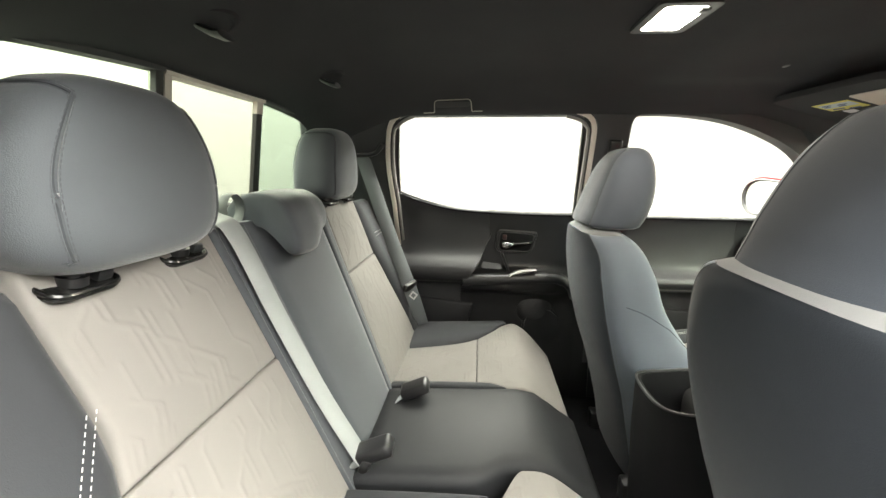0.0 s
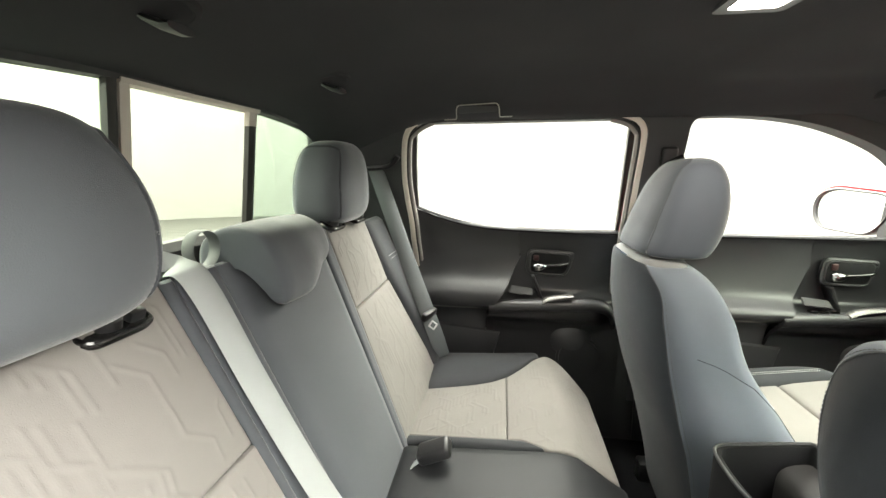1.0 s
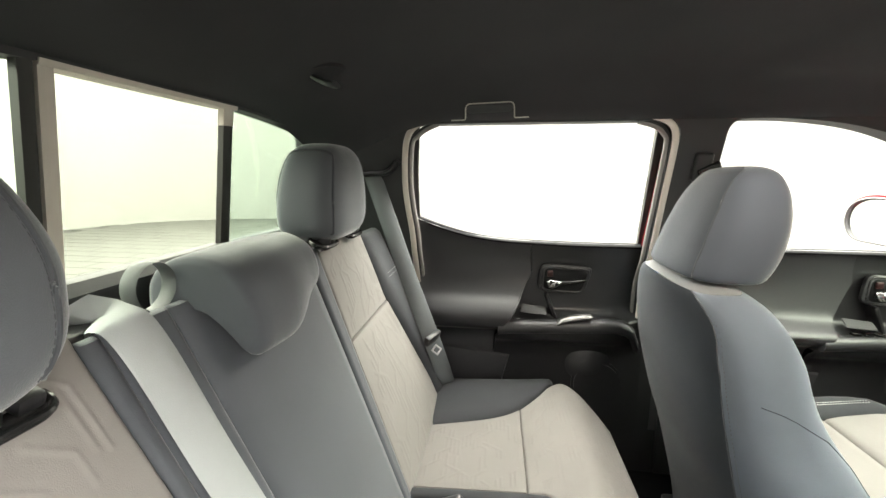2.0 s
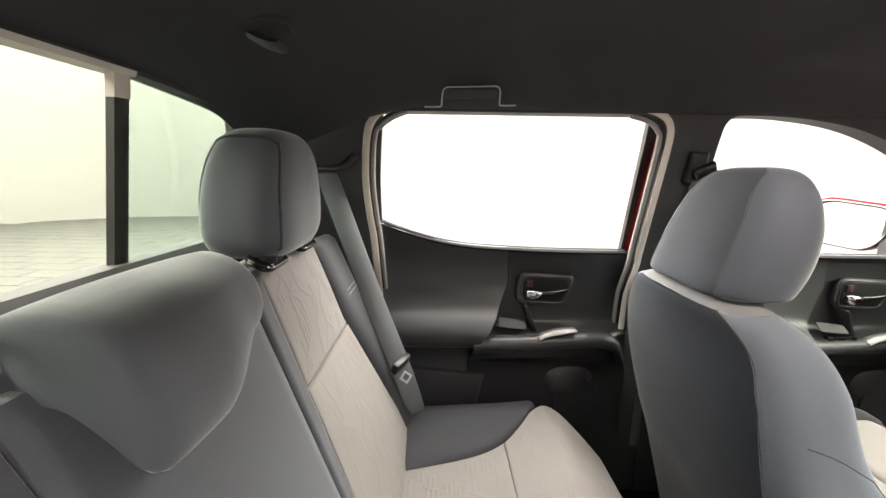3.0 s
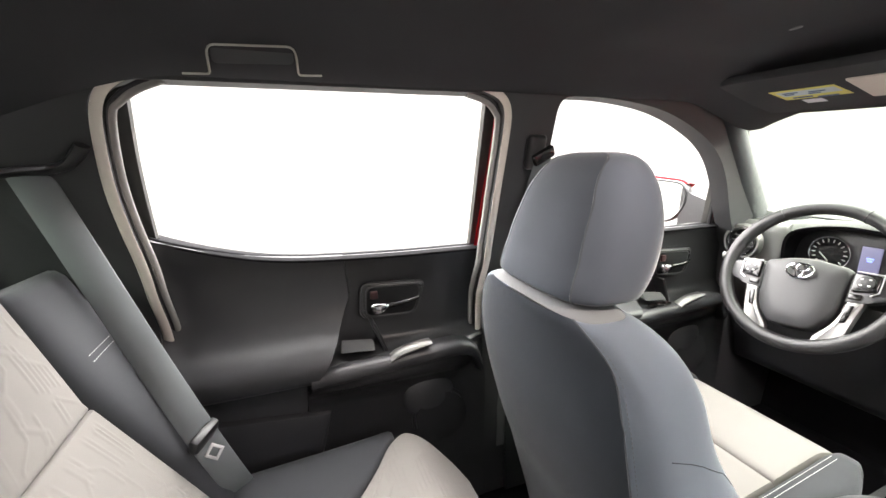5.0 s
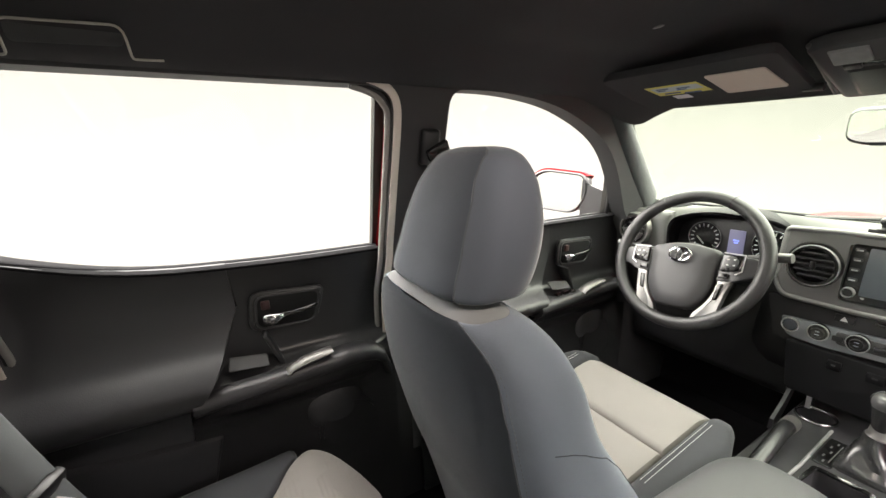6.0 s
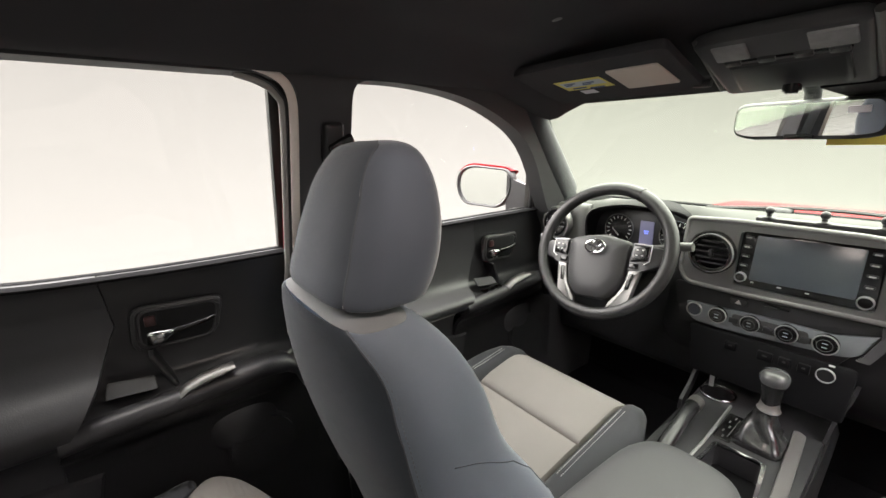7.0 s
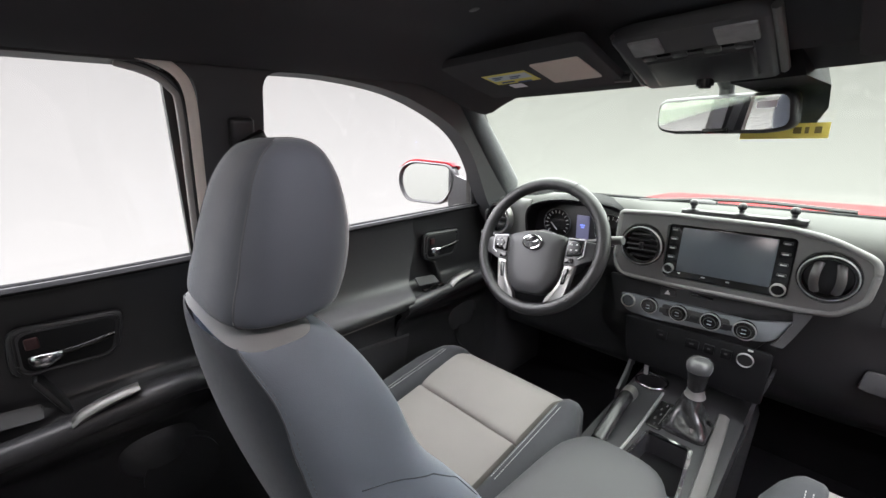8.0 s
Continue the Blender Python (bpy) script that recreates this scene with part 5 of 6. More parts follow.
for yb in (0.106, -0.111):
    for k in range(4):
        part("button", box((0.005, 0.017, 0.007), 0.002, (1.386 + 0.17 * (0.052 - k * 0.0225), yb, 0.882 - k * 0.0225)), PLASTIC_BLACK, scr)
        part("button_mark", box((0.001, 0.011, 0.0026), 0, (1.3830 + 0.17 * (0.052 - k * 0.0225), yb, 0.8815 - k * 0.0225)), MARK_PALE, scr)
for yb, zb, s in ((0.106, 0.786, 1.0), (-0.111, 0.784, 1.15)):
    kb = part("knob", ring(0.0118 * s, 0.0100 * s, 0.014, (1.378, yb, zb), FACE, 24), RING_SILVER, scr, "silver ringed knob")
    part("knob_cap", disc(0.0100 * s, 0.012, (1.376, yb, zb), FACE, 20, 0.002), PLASTIC_GLOSS, kb)
part("marks", joined(*[box((0.0006, w, 0.003), 0, (1.3765, y, 0.777)) for y, w in ((0.082, 0.006), (0.03, 0.008), (-0.02, 0.007))]), MARK_PALE, scr)

# ball mounts on the dash
rail = thing("mount_rail", "black phone mount rail with three ball studs", "phone mount")
part("bar", box((0.024, 0.245, 0.014), 0.003, (1.450, -0.010, 0.919)), PLASTIC_BLACK, rail)
for y in (0.089, -0.012, -0.107):
    stud = part("stud", loft([[Vector((1.45 + r * math.cos(q), y + r * math.sin(q), z)) for q in [2 * math.pi * i / 14 for i in range(14)]] for r, z in ((0.014, 0.922), (0.014, 0.927), (0.006, 0.930), (0.005, 0.936))]), PLASTIC_BLACK, rail)
    part("ball", soft((0.019, 0.019, 0.019), 2, 6, lambda p, u: p + Vector((1.45, y, 0.943))), PLASTIC_BLACK, stud)

# ---- steering wheel ----
wheel = thing("steering_wheel", "black leather steering wheel with silver lower spokes", "steering wheel")
WM = Matrix.Translation((1.225, 0.395, 0.825)) @ pose(0, 0, 0, 0, -66, 0) @ pose(0, 0, 0, 0, 0, 6)


def on_wheel(a, b, h):
    """A point on the wheel: a up the rim plane, b to the car's left, h towards the driver."""
    return WM @ Vector((a, b, h))


def wheel_box(size, at, bevel=0.004):
    return moved(box(size, bevel, at, 3), WM)


rim_pts = [on_wheel(0.176 * math.cos(q), 0.182 * math.sin(q), 0.0) for q in [2 * math.pi * i / 72 for i in range(72)]]
part("rim", tube(rim_pts, 0.0170, 16, True, 1.0, (1, 0, 0.4)), RIM_LEATHER, wheel, "black leather rim")
for q0 in (28, -28):
    grip = [Vector((0.176 * math.cos(radians(q0)) + 0.0176 * math.cos(k) * math.cos(radians(q0)), 0.182 * math.sin(radians(q0)) + 0.0176 * math.cos(k) * math.sin(radians(q0)), 0.0176 * math.sin(k))) for k in [2 * math.pi * i / 20 for i in range(20)]]
    part("grip_seam", moved(tube(grip, 0.0011, 6, True), WM), KNOB_GREY, wheel, "seam across the leather grip")
cover = rounded([(0.026, 0.088), (0.042, 0.0), (0.026, -0.088), (-0.080, -0.080), (-0.112, -0.064), (-0.136, -0.042), (-0.136, 0.042), (-0.112, 0.064), (-0.080, 0.080)], [0.014, 0.08, 0.014, 0.02, 0.02, 0.02, 0.02, 0.02, 0.02], 5)


def cover_ring(k, h):
    """One ring of the airbag cover, drawn in by k, with a swell down its middle."""
    return [WM @ Vector((-0.045 + (u + 0.045) * k, v * k, h + 0.010 * (1 - (v * k / 0.09) ** 2) * k)) for u, v in cover]


airbag = part("airbag_cover", loft([cover_ring(k, h) for k, h in ((0.94, -0.030), (1.0, -0.020), (1.0, 0.002), (0.975, 0.010), (0.93, 0.014), (0.6, 0.019), (0.25, 0.022))]), COVER_BLACK, wheel, "black airbag cover")
part("emblem", moved(tube([Vector((0.002 + 0.018 * math.cos(q), 0.027 * math.sin(q), 0.031)) for q in [2 * math.pi * i / 32 for i in range(32)]], 0.0028, 8, True), WM), CHROME, airbag, "chrome oval emblem")
part("emblem_bar", moved(joined(tube([Vector((0.010 + 0.008 * math.cos(q), 0.019 * math.sin(q), 0.0315)) for q in [2 * math.pi * i / 24 for i in range(24)]], 0.0020, 8, True),
                                tube([Vector((0.001 + 0.016 * math.cos(q), 0.008 * math.sin(q), 0.0315)) for q in [2 * math.pi * i / 24 for i in range(24)]], 0.0018, 8, True)), WM), CHROME, airbag)
part("hub", moved(disc(0.055, 0.05, (-0.035, 0, -0.045), None, 32, 0.006), WM), PLASTIC_BLACK, wheel)
for s in (1, -1):
    sp = part("spoke", moved(prism(rounded([(0.018, 0.086), (0.016, 0.168), (-0.030, 0.170), (-0.046, 0.124), (-0.056, 0.084)], 0.012, 4), lambda u, v, w: Vector((u, s * v, w - 0.016)), 0.022, 0.005), WM), PLASTIC_BLACK, wheel)
    part("switch_pod", moved(prism(rounded([(0.020, 0.093), (0.018, 0.138), (-0.020, 0.136), (-0.026, 0.092)], 0.007, 4), lambda u, v, w: Vector((u, s * v, w + 0.004)), 0.008, 0.003), WM), PLASTIC_GLOSS, sp)
    part("pod_edge", moved(tube([Vector((a, s * b, 0.0095)) for a, b in ((0.022, 0.094), (0.020, 0.140), (-0.021, 0.139), (-0.030, 0.126))], 0.0016, 6), WM), RING_SILVER, sp, "thin silver edging")
    dot = [(-0.002 + 0.015 * math.cos(q), 0.115 + 0.016 * math.sin(q)) for q in ([k * math.pi / 2 for k in range(4)] if s > 0 else [2 * math.pi * k / 20 for k in range(20)])]
    part("switch", moved(prism(dot, lambda u, v, w: Vector((u, s * v, w + 0.012)), 0.004, 0.0015), WM), PLASTIC_SOFT, sp)
    part("switch_marks", moved(joined(*[box((0.003, 0.005, 0.0006), 0, (-0.002 + 0.010 * math.cos(q), s * (0.115 + 0.010 * math.sin(q)), 0.0164)) for q in [k * math.pi / 2 + 0.78 for k in range(4)]]), WM), MARK_PALE, sp)
    part("lower_switch", wheel_box((0.013, 0.022, 0.006), (-0.036, s * 0.102, 0.008), 0.002), PLASTIC_GLOSS, sp)
    leg = part("lower_spoke", moved(prism(rounded([(-0.044, 0.121), (-0.048, 0.090), (-0.085, 0.084), (-0.115, 0.070), (-0.142, 0.047), (-0.172, 0.046), (-0.166, 0.098), (-0.105, 0.106)], [0.006, 0.004, 0.02, 0.02, 0.02, 0.004, 0.006, 0.03], 4), lambda u, v, w: Vector((u, s * v, w - 0.012)), 0.018, 0.004), WM), SPOKE_SILVER, wheel, "silver lower spoke")
    part("spoke_switch", moved(prism(rounded([(-0.056, 0.106), (-0.058, 0.094), (-0.100, 0.088), (-0.098, 0.099)], 0.003, 3), lambda u, v, w: Vector((u, s * v, w + 0.004)), 0.005, 0.001), WM), PLASTIC_GLOSS, leg)
part("column", moved(disc(0.05, 0.20, (0, 0, -0.12), None, 28, 0.004), WM), PLASTIC_BLACK, wheel)
for s, ln in ((1, 0.10), (-1, 0.09)):
    st = part("stalk", tube([on_wheel(0.02, s * 0.05, -0.06), on_wheel(0.03, s * (0.10 + ln * 0.5), -0.045), on_wheel(0.032, s * (0.115 + ln), -0.035)], 0.007, 10), PLASTIC_BLACK, wheel)
    part("stalk_tip", tube([on_wheel(0.032, s * (0.09 + ln), -0.036), on_wheel(0.033, s * (0.125 + ln), -0.033)], 0.011, 12), PLASTIC_GREY, st, "grey stalk tip")

# ---- centre console ----
con = thing("centre_console", "black centre console with cup tray and silver trim", "console")
part("body", loft([[Vector((x, y, z)) for y, z in ((-0.105, 0.16), (-0.118, zt - 0.03), (-0.108, zt), (0.138, zt), (0.150, zt - 0.03), (0.140, 0.16))] for x, zt in ((0.60, 0.44), (0.96, 0.40), (1.10, 0.400), (1.33, 0.400), (1.42, 0.42), (1.46, 0.46))]), PLASTIC_BLACK, con)
tray_hole = rounded([(1.012, 0.050), (1.012, -0.060), (1.166, -0.040), (1.164, 0.042)], 0.010, 4)
cup_hole = [(1.378 + 0.037 * math.cos(a), 0.112 + 0.037 * math.sin(a)) for a in [2 * math.pi * i / 32 for i in range(32)]]
part("deck", plate(rounded([(0.96, 0.146), (0.96, -0.112), (1.36, -0.104), (1.44, -0.10), (1.44, 0.152)], 0.012, 4), [tray_hole, cup_hole], lambda u, v, w: Vector((u, v, 0.398 + w + 0.010 * step(1.36, 1.44, u))), 0.054), PLASTIC_SOFT, con)
tray = part("tray", plate(rounded([(1.004, 0.056), (1.004, -0.067), (1.173, -0.047), (1.171, 0.049)], 0.012, 4), [tray_hole], lambda u, v, w: Vector((u, v, 0.4525 + w)), 0.006), CHROME, con, "chrome framed tray")
part("tray_floor", prism(tray_hole, lambda u, v, w: Vector((u, v, 0.4025 + w)), 0.003), CARPET, tray)
part("side_trim", loft([[Vector((x, y + dy, z + dz)) for dy, dz in ((-0.012, -0.020), (-0.010, 0.004), (0.0, 0.010), (0.012, 0.008), (0.014, 0.0))] for x, y, z in ((0.97, -0.096, 0.454), (1.15, -0.082, 0.454), (1.30, -0.070, 0.454), (1.345, -0.066, 0.450))]), VENT_GREY, con, "grey satin side trim")
part("side_trim", tube([Vector((x, y, z)) for x, y, z in ((0.97, 0.066, 0.455), (1.15, 0.064, 0.455), (1.34, 0.070, 0.455))], 0.0035, 8), TRIM_SILVER, con, "silver side trim")
part("shift_gate", prism(rounded([(1.19, 0.060), (1.19, 0.026), (1.31, 0.028), (1.31, 0.062)], 0.006, 3), lambda u, v, w: Vector((u, v, 0.4525 + w)), 0.003, 0.001), PLASTIC_GLOSS, con)
part("gate_marks", joined(*[box((0.010, 0.003, 0.0006), 0, (1.205 + 0.022 * i, 0.044 + 0.006 * (i % 2), 0.4557)) for i in range(5)], *[box((0.085, 0.002, 0.0006), 0, (1.25, 0.036, 0.4557))]), PLASTIC_GREY, con)
ch = part("cup_holder", ring(0.043, 0.0365, 0.006, (1.378, 0.112, 0.4535), None, 36), HANDLE_CHROME, con, "silver ringed cup holder")
part("cup_floor", disc(0.0365, 0.004, (1.378, 0.112, 0.4065), None, 32, 0.0), CARPET, ch)
bin_rim = rounded([(0.655, 0.058), (0.490, 0.052), (0.476, 0.020), (0.476, -0.090), (0.520, -0.125), (0.655, -0.125)], [0.01, 0.03, 0.05, 0.05, 0.05, 0.01], 5)


def bin_z(x):
    return 0.603 + 0.09 * (x - 0.47)


def bin_ring(k, dz):
    return [Vector((mix(0.62, x, k), mix(-0.035, y, k), (bin_z(x) if dz == 0 else 0.0) + (0.590 + dz if dz else 0))) for x, y in bin_rim]


part("rear_tray", skin([r + r[:1] for r in (bin_ring(0.86, -0.24), bin_ring(0.92, -0.10), bin_ring(0.93, 0), bin_ring(1.0, 0), bin_ring(0.99, -0.10), bin_ring(0.90, -0.38))], True), PLASTIC_MATT, con, "open black bin at the console's rear")
part("bin_floor", loft([bin_ring(0.87, -0.235), bin_ring(0.87, -0.230)]), CARPET, con)
part("tray_lip", tube([p + Vector((0, 0, 0.002)) for p in bin_ring(0.995, 0)], 0.0028, 8, True), PLASTIC_BLACK, con, "glossy rim of the bin")


def lid_shape(p, u):
    return Vector((0.785 + p.x, 0.022 + p.y * (1 - 0.10 * step(0.5, 1.0, u.x)), 0.515 + p.z + 0.012 * u.x * -1 + 0.012 * (1 - u.y * u.y) * max(0, u.z)))


part("armrest", soft((0.375, 0.205, 0.105), 4.5, 12, lid_shape), VINYL_GREY, con, "grey padded armrest lid")

shifter = thing("gear_shifter", "dark gear shifter with chrome collar and leather boot", "gear shifter")
def boot_ring(k, r, z, lean):
    out = []
    for i in range(40):
        q = 2 * math.pi * i / 40
        p = mix(6.0, 2.2, step(0.46, 0.52, z))
        m = (abs(math.cos(q)) ** p + abs(math.sin(q)) ** p) ** (-1 / p)
        fold = 1 + 0.10 * step(0.46, 0.48, z) * math.sin(4 * q + 1.1 * k) * step(0.54, 0.51, z)
        out.append(Vector((1.245 + lean + r * fold * m * math.cos(q), -0.014 + r * fold * m * math.sin(q), z)))
    return out


part("boot", loft([boot_ring(k, r, z, lean) for k, (r, z, lean) in enumerate(((0.046, 0.4525, 0), (0.046, 0.460, 0), (0.044, 0.468, 0), (0.036, 0.478, 0), (0.034, 0.488, 0.001), (0.028, 0.499, 0.002), (0.027, 0.510, 0.003), (0.022, 0.522, 0.004), (0.020, 0.538, 0.005)))]), BOOT, shifter, "shiny wrinkled leather boot")
part("collar", loft([[Vector((1.250 + r * math.cos(q), -0.018 + r * math.sin(q), z)) for q in [2 * math.pi * i / 24 for i in range(24)]] for r, z in ((0.019, 0.536), (0.022, 0.540), (0.019, 0.545), (0.017, 0.560))]), SATIN, shifter, "silver collar")
part("knob", loft([[Vector((1.252 + 1.15 * r * math.cos(q), -0.018 + r * math.sin(q), z)) for q in [2 * math.pi * i / 28 for i in range(28)]] for r, z in ((0.017, 0.555), (0.019, 0.575), (0.022, 0.595), (0.025, 0.606))]), LEATHER, shifter, "black leather knob")
part("knob_top", loft([[Vector((1.252 + 1.15 * r * math.cos(q), -0.018 + r * math.sin(q), z)) for q in [2 * math.pi * i / 28 for i in range(28)]] for r, z in ((0.0255, 0.605), (0.027, 0.612), (0.026, 0.621), (0.020, 0.629), (0.010, 0.632))]), KNOB_GREY, shifter, "dark grey knob top")

brake = thing("hand_brake", "black hand brake lever with silver button", "hand brake")
part("lever", tube(smooth_path([(1.06, 0.112, 0.455), (1.12, 0.112, 0.475), (1.18, 0.114, 0.488), (1.235, 0.116, 0.488)], 5), 0.016, 12), LEATHER, brake)
part("tip", tube([Vector((1.215, 0.1155, 0.4885)), Vector((1.245, 0.1162, 0.4875))], 0.0175, 14), SATIN, brake, "silver tip")

key = thing("key_fob", "black key fob with silver emblem", "key")
part("body", soft((0.055, 0.034, 0.014), 3.5, 6, lambda p, u: p + Vector((1.075, 0.006, 0.4135))), PLASTIC_GLOSS, key)
part("emblem", tube([Vector((1.075 + 0.006 * math.cos(q), 0.006 + 0.009 * math.sin(q), 0.4208)) for q in [2 * math.pi * i / 18 for i in range(18)]], 0.0012, 6, True), CHROME, key)

# ---- roof fittings ----
mir = thing("rear_view_mirror", "black framed rear view mirror under the windscreen header", "mirror", at=(1.315, 0.036, 1.150))
mir.rotation_euler = (0, radians(-5), radians(-14))
out_m = rounded([(-0.135, -0.032), (-0.129, 0.034), (0.129, 0.037), (0.134, -0.027), (0.104, -0.039), (-0.106, -0.041)], [0.018, 0.02, 0.02, 0.018, 0.02, 0.02], 5)
part("housing", prism(out_m, lambda u, v, w: Vector((w, u, v)), 0.034, 0.010, 3), PLASTIC_BLACK, mir)
part("glass", prism([(u * 0.945, v * 0.82) for u, v in out_m], lambda u, v, w: Vector((-w - 0.0002, u, v)), 0.0012), MIRROR, mir, "silvered mirror glass")
part("button", box((0.006, 0.05, 0.010), 0.002, (-0.001, 0.0, -0.034)), PLASTIC_GLOSS, mir)
part("arm", tube([Vector((0.03, 0, 0.01)), Vector((0.03, 0, 0.05)), Vector((0.0, 0, 0.085))], 0.014, 12), PLASTIC_BLACK, mir)
part("sensor_cover", loft([[Vector((x, y0 + w * cy, z + 0.02 * cz)) for cy, cz in ((-1, -1), (-0.8, 1), (0.8, 1), (1, -1))] for x, y0, w, z in ((-0.08, -0.115, 0.055, 0.075), (0.02, -0.115, 0.055, 0.055), (0.07, -0.110, 0.045, 0.015), (0.09, -0.10, 0.03, -0.02))]), PLASTIC_MATT, mir, "black sensor cover")
part("lilac_patch", box((0.0008, 0.032, 0.012), 0, (-0.0022, -0.088, 0.012)), LABEL_PALE, mir, "small pale lilac patch")

stick = thing("windscreen_sticker", "yellow paper sticker behind the windscreen", "sticker", at=(1.345, -0.072, 1.112))
part("paper", box((0.001, 0.135, 0.028), 0.0, (0, 0, 0)), STICKER, stick)
part("letter_bars", joined(*[box((0.0006, w, 0.012), 0, (-0.001, y, 0.001)) for y, w in ((-0.052, 0.010), (-0.036, 0.006), (-0.022, 0.012))]), MARK_BROWN, stick)

oc = thing("overhead_console", "black overhead console with two reading lamps", "overhead console")


def oc_place(u, v, w):
    """u from the front to the rear, v across; hangs under the header."""
    return Vector((mix(1.205, 1.045, u), v, mix(1.222, 1.292, u) - w))


part("body", prism(rounded([(0.0, 0.135), (0.95, 0.150), (1.0, 0.120), (1.0, -0.055), (0.95, -0.075), (0.0, -0.075)], 0.02, 4), oc_place, 0.022, 0.007), CONSOLE_GREY, oc)
part("side_edge", tube([oc_place(u, 0.146, 0.012) for u in (0.0, 0.25, 0.5, 0.75, 0.98)], 0.004, 8), PLASTIC_GREY, oc, "grey side edge")
part("side_edge", tube([oc_place(u, -0.080, 0.012) for u in (0.0, 0.25, 0.5, 0.75, 0.98)], 0.007, 8), PLASTIC_GREY, oc, "grey side edge")
for v0, v1 in ((0.122, 0.072), (-0.005, -0.060)):
    part("reading_lamp", prism(rounded([(0.70, v0), (0.70, v1), (0.93, v1), (0.93, v0)], 0.008, 3), oc_place, 0.026, 0.002), LENS, oc, "clear lamp lens")
part("glasses_box", prism(rounded([(0.10, 0.11), (0.10, -0.05), (0.58, -0.05), (0.58, 0.11)], 0.02, 3), oc_place, 0.028, 0.006), PLASTIC_BLACK, oc)
part("slot", prism(rounded([(0.62, 0.112), (0.62, -0.052), (0.66, -0.052), (0.66, 0.112)], 0.006, 3), oc_place, 0.0225, 0.0), PLASTIC_GLOSS, oc)
for vc in (0.100, 0.052, 0.004, -0.038):
    part("switch", prism(rounded([(0.60, vc - 0.012), (0.60, vc + 0.012), (0.67, vc + 0.012), (0.67, vc - 0.012)], 0.006, 3), oc_place, 0.0265, 0.002), PLASTIC_BLACK, oc)
part("knob", disc(0.014, 0.02, tuple(oc_place(0.12, 0.03, 0.03)), None, 20, 0.004), PLASTIC_GLOSS, oc)


def visor(y0, y1, name_label):
    v = thing("sun_visor", name_label, "sun visor", "sun visors")

    def place(u, w, t):
        y = mix(y0, y1, w)
        return Vector((mix(0.965, 1.148, u), y, mix(1.280, 1.226, u) - t))
    part("panel", prism(rounded([(0.0, 0.0), (0.0, 1.0), (1.0, 1.0), (1.0, 0.0)], 0.08, 4), place, 0.016, 0.005), HEADLINER, v)
    return v, place


vis, vp = visor(0.498, 0.155, "dark fabric sun visor with warning label")
lab = part("label", prism([(0.36, 0.20), (0.36, 0.53), (0.62, 0.56), (0.62, 0.23)], vp, 0.0168), LABEL_YELLOW, vis, "yellow and grey warning label")
part("label_field", prism([(0.40, 0.23), (0.40, 0.52), (0.52, 0.535), (0.52, 0.245)], vp, 0.0173), LABEL_GREY, lab)
part("label_bars", joined(*[prism([(u0, w0), (u0, w1), (u0 + 0.022, w1), (u0 + 0.022, w0)], vp, 0.0178) for u0, w0, w1 in ((0.42, 0.26, 0.34), (0.46, 0.26, 0.31), (0.44, 0.39, 0.47), (0.48, 0.38, 0.44), (0.56, 0.28, 0.38), (0.59, 0.40, 0.50))]), MARK_BLUE, lab)
part("visor_arm", tube([vp(0.92, 0.95, 0.010), vp(0.92, 1.04, 0.012)], 0.008, 10), PLASTIC_BLACK, vis)
part("small_label", prism([(0.66, 0.30), (0.66, 0.40), (0.76, 0.41), (0.76, 0.31)], vp, 0.0168), LABEL_PALE, vis, "small pale label")
part("mirror_flap", prism(rounded([(0.26, 0.60), (0.26, 0.90), (0.74, 0.92), (0.74, 0.62)], 0.02, 3), vp, 0.0185, 0.002), FLAP, vis, "pale vanity mirror flap")
visor(-0.54, -0.165, "dark fabric sun visor folded under the header")
clip = thing("visor_clip", "small pale visor clip on the headliner", "clip", at=(0.86, 0.30, roof_z(0.86, 0.30) - 0.006))
part("body", soft((0.018, 0.03, 0.014), 3, 5), PLASTIC_GREY, clip)

lamp = thing("ceiling_lamp", "lit ceiling lamp with pale lens", "ceiling lamp", at=(0.458, -0.005, roof_z(0.458, 0) - 0.006))
part("frame", plate(rounded([(-0.052, -0.078), (-0.052, 0.078), (0.052, 0.078), (0.052, -0.078)], 0.014, 4), [rounded([(-0.036, -0.062), (-0.036, 0.062), (0.036, 0.062), (0.036, -0.062)], 0.008, 4)], lambda u, v, w: Vector((u, v, -w)), 0.012), PLASTIC_SOFT, lamp)
part("lens", prism(rounded([(-0.037, -0.063), (-0.037, 0.063), (0.037, 0.063), (0.037, -0.063)], 0.008, 4), lambda u, v, w: Vector((u, v, -w)), 0.010, 0.002), LAMP_LIT, lamp, "lit lens")
part("switch", box((0.016, 0.022, 0.006), 0.002, (0.032, -0.045, -0.012)), PLASTIC_BLACK, lamp)


def coat_hook(x, y):
    h = thing("coat_hook", "black coat hook recessed in the headliner", "coat hook", "coat hooks", at=(x, y, roof_z(x, y) - 0.004))
    part("cup", ring(0.050, 0.038, 0.010, (0, 0, 0.004), pose(0, 0, 0, 180, -14, 0), 28), HEADLINER, h)
    part("plate", disc(0.040, 0.004, (0, 0, 0.0), pose(0, 0, 0, 0, -14, 0), 28, 0.001), PLASTIC_BLACK, h)
    part("hook", loft([[Vector((0.035 * t - 0.005, 0.022 * math.cos(q), -0.010 - 0.012 * math.sin(1.6 * t) + 0.006 * math.sin(q))) for q in [2 * math.pi * i / 12 for i in range(12)]] for t in (-0.6, -0.2, 0.3, 0.8, 1.1)]), PLASTIC_SOFT, h, "dark hook")


coat_hook(-0.290, 0.222)
coat_hook(-0.313, -0.206)

grab = thing("grab_handle", "black grab handle folded flat over the side window", "grab handle")


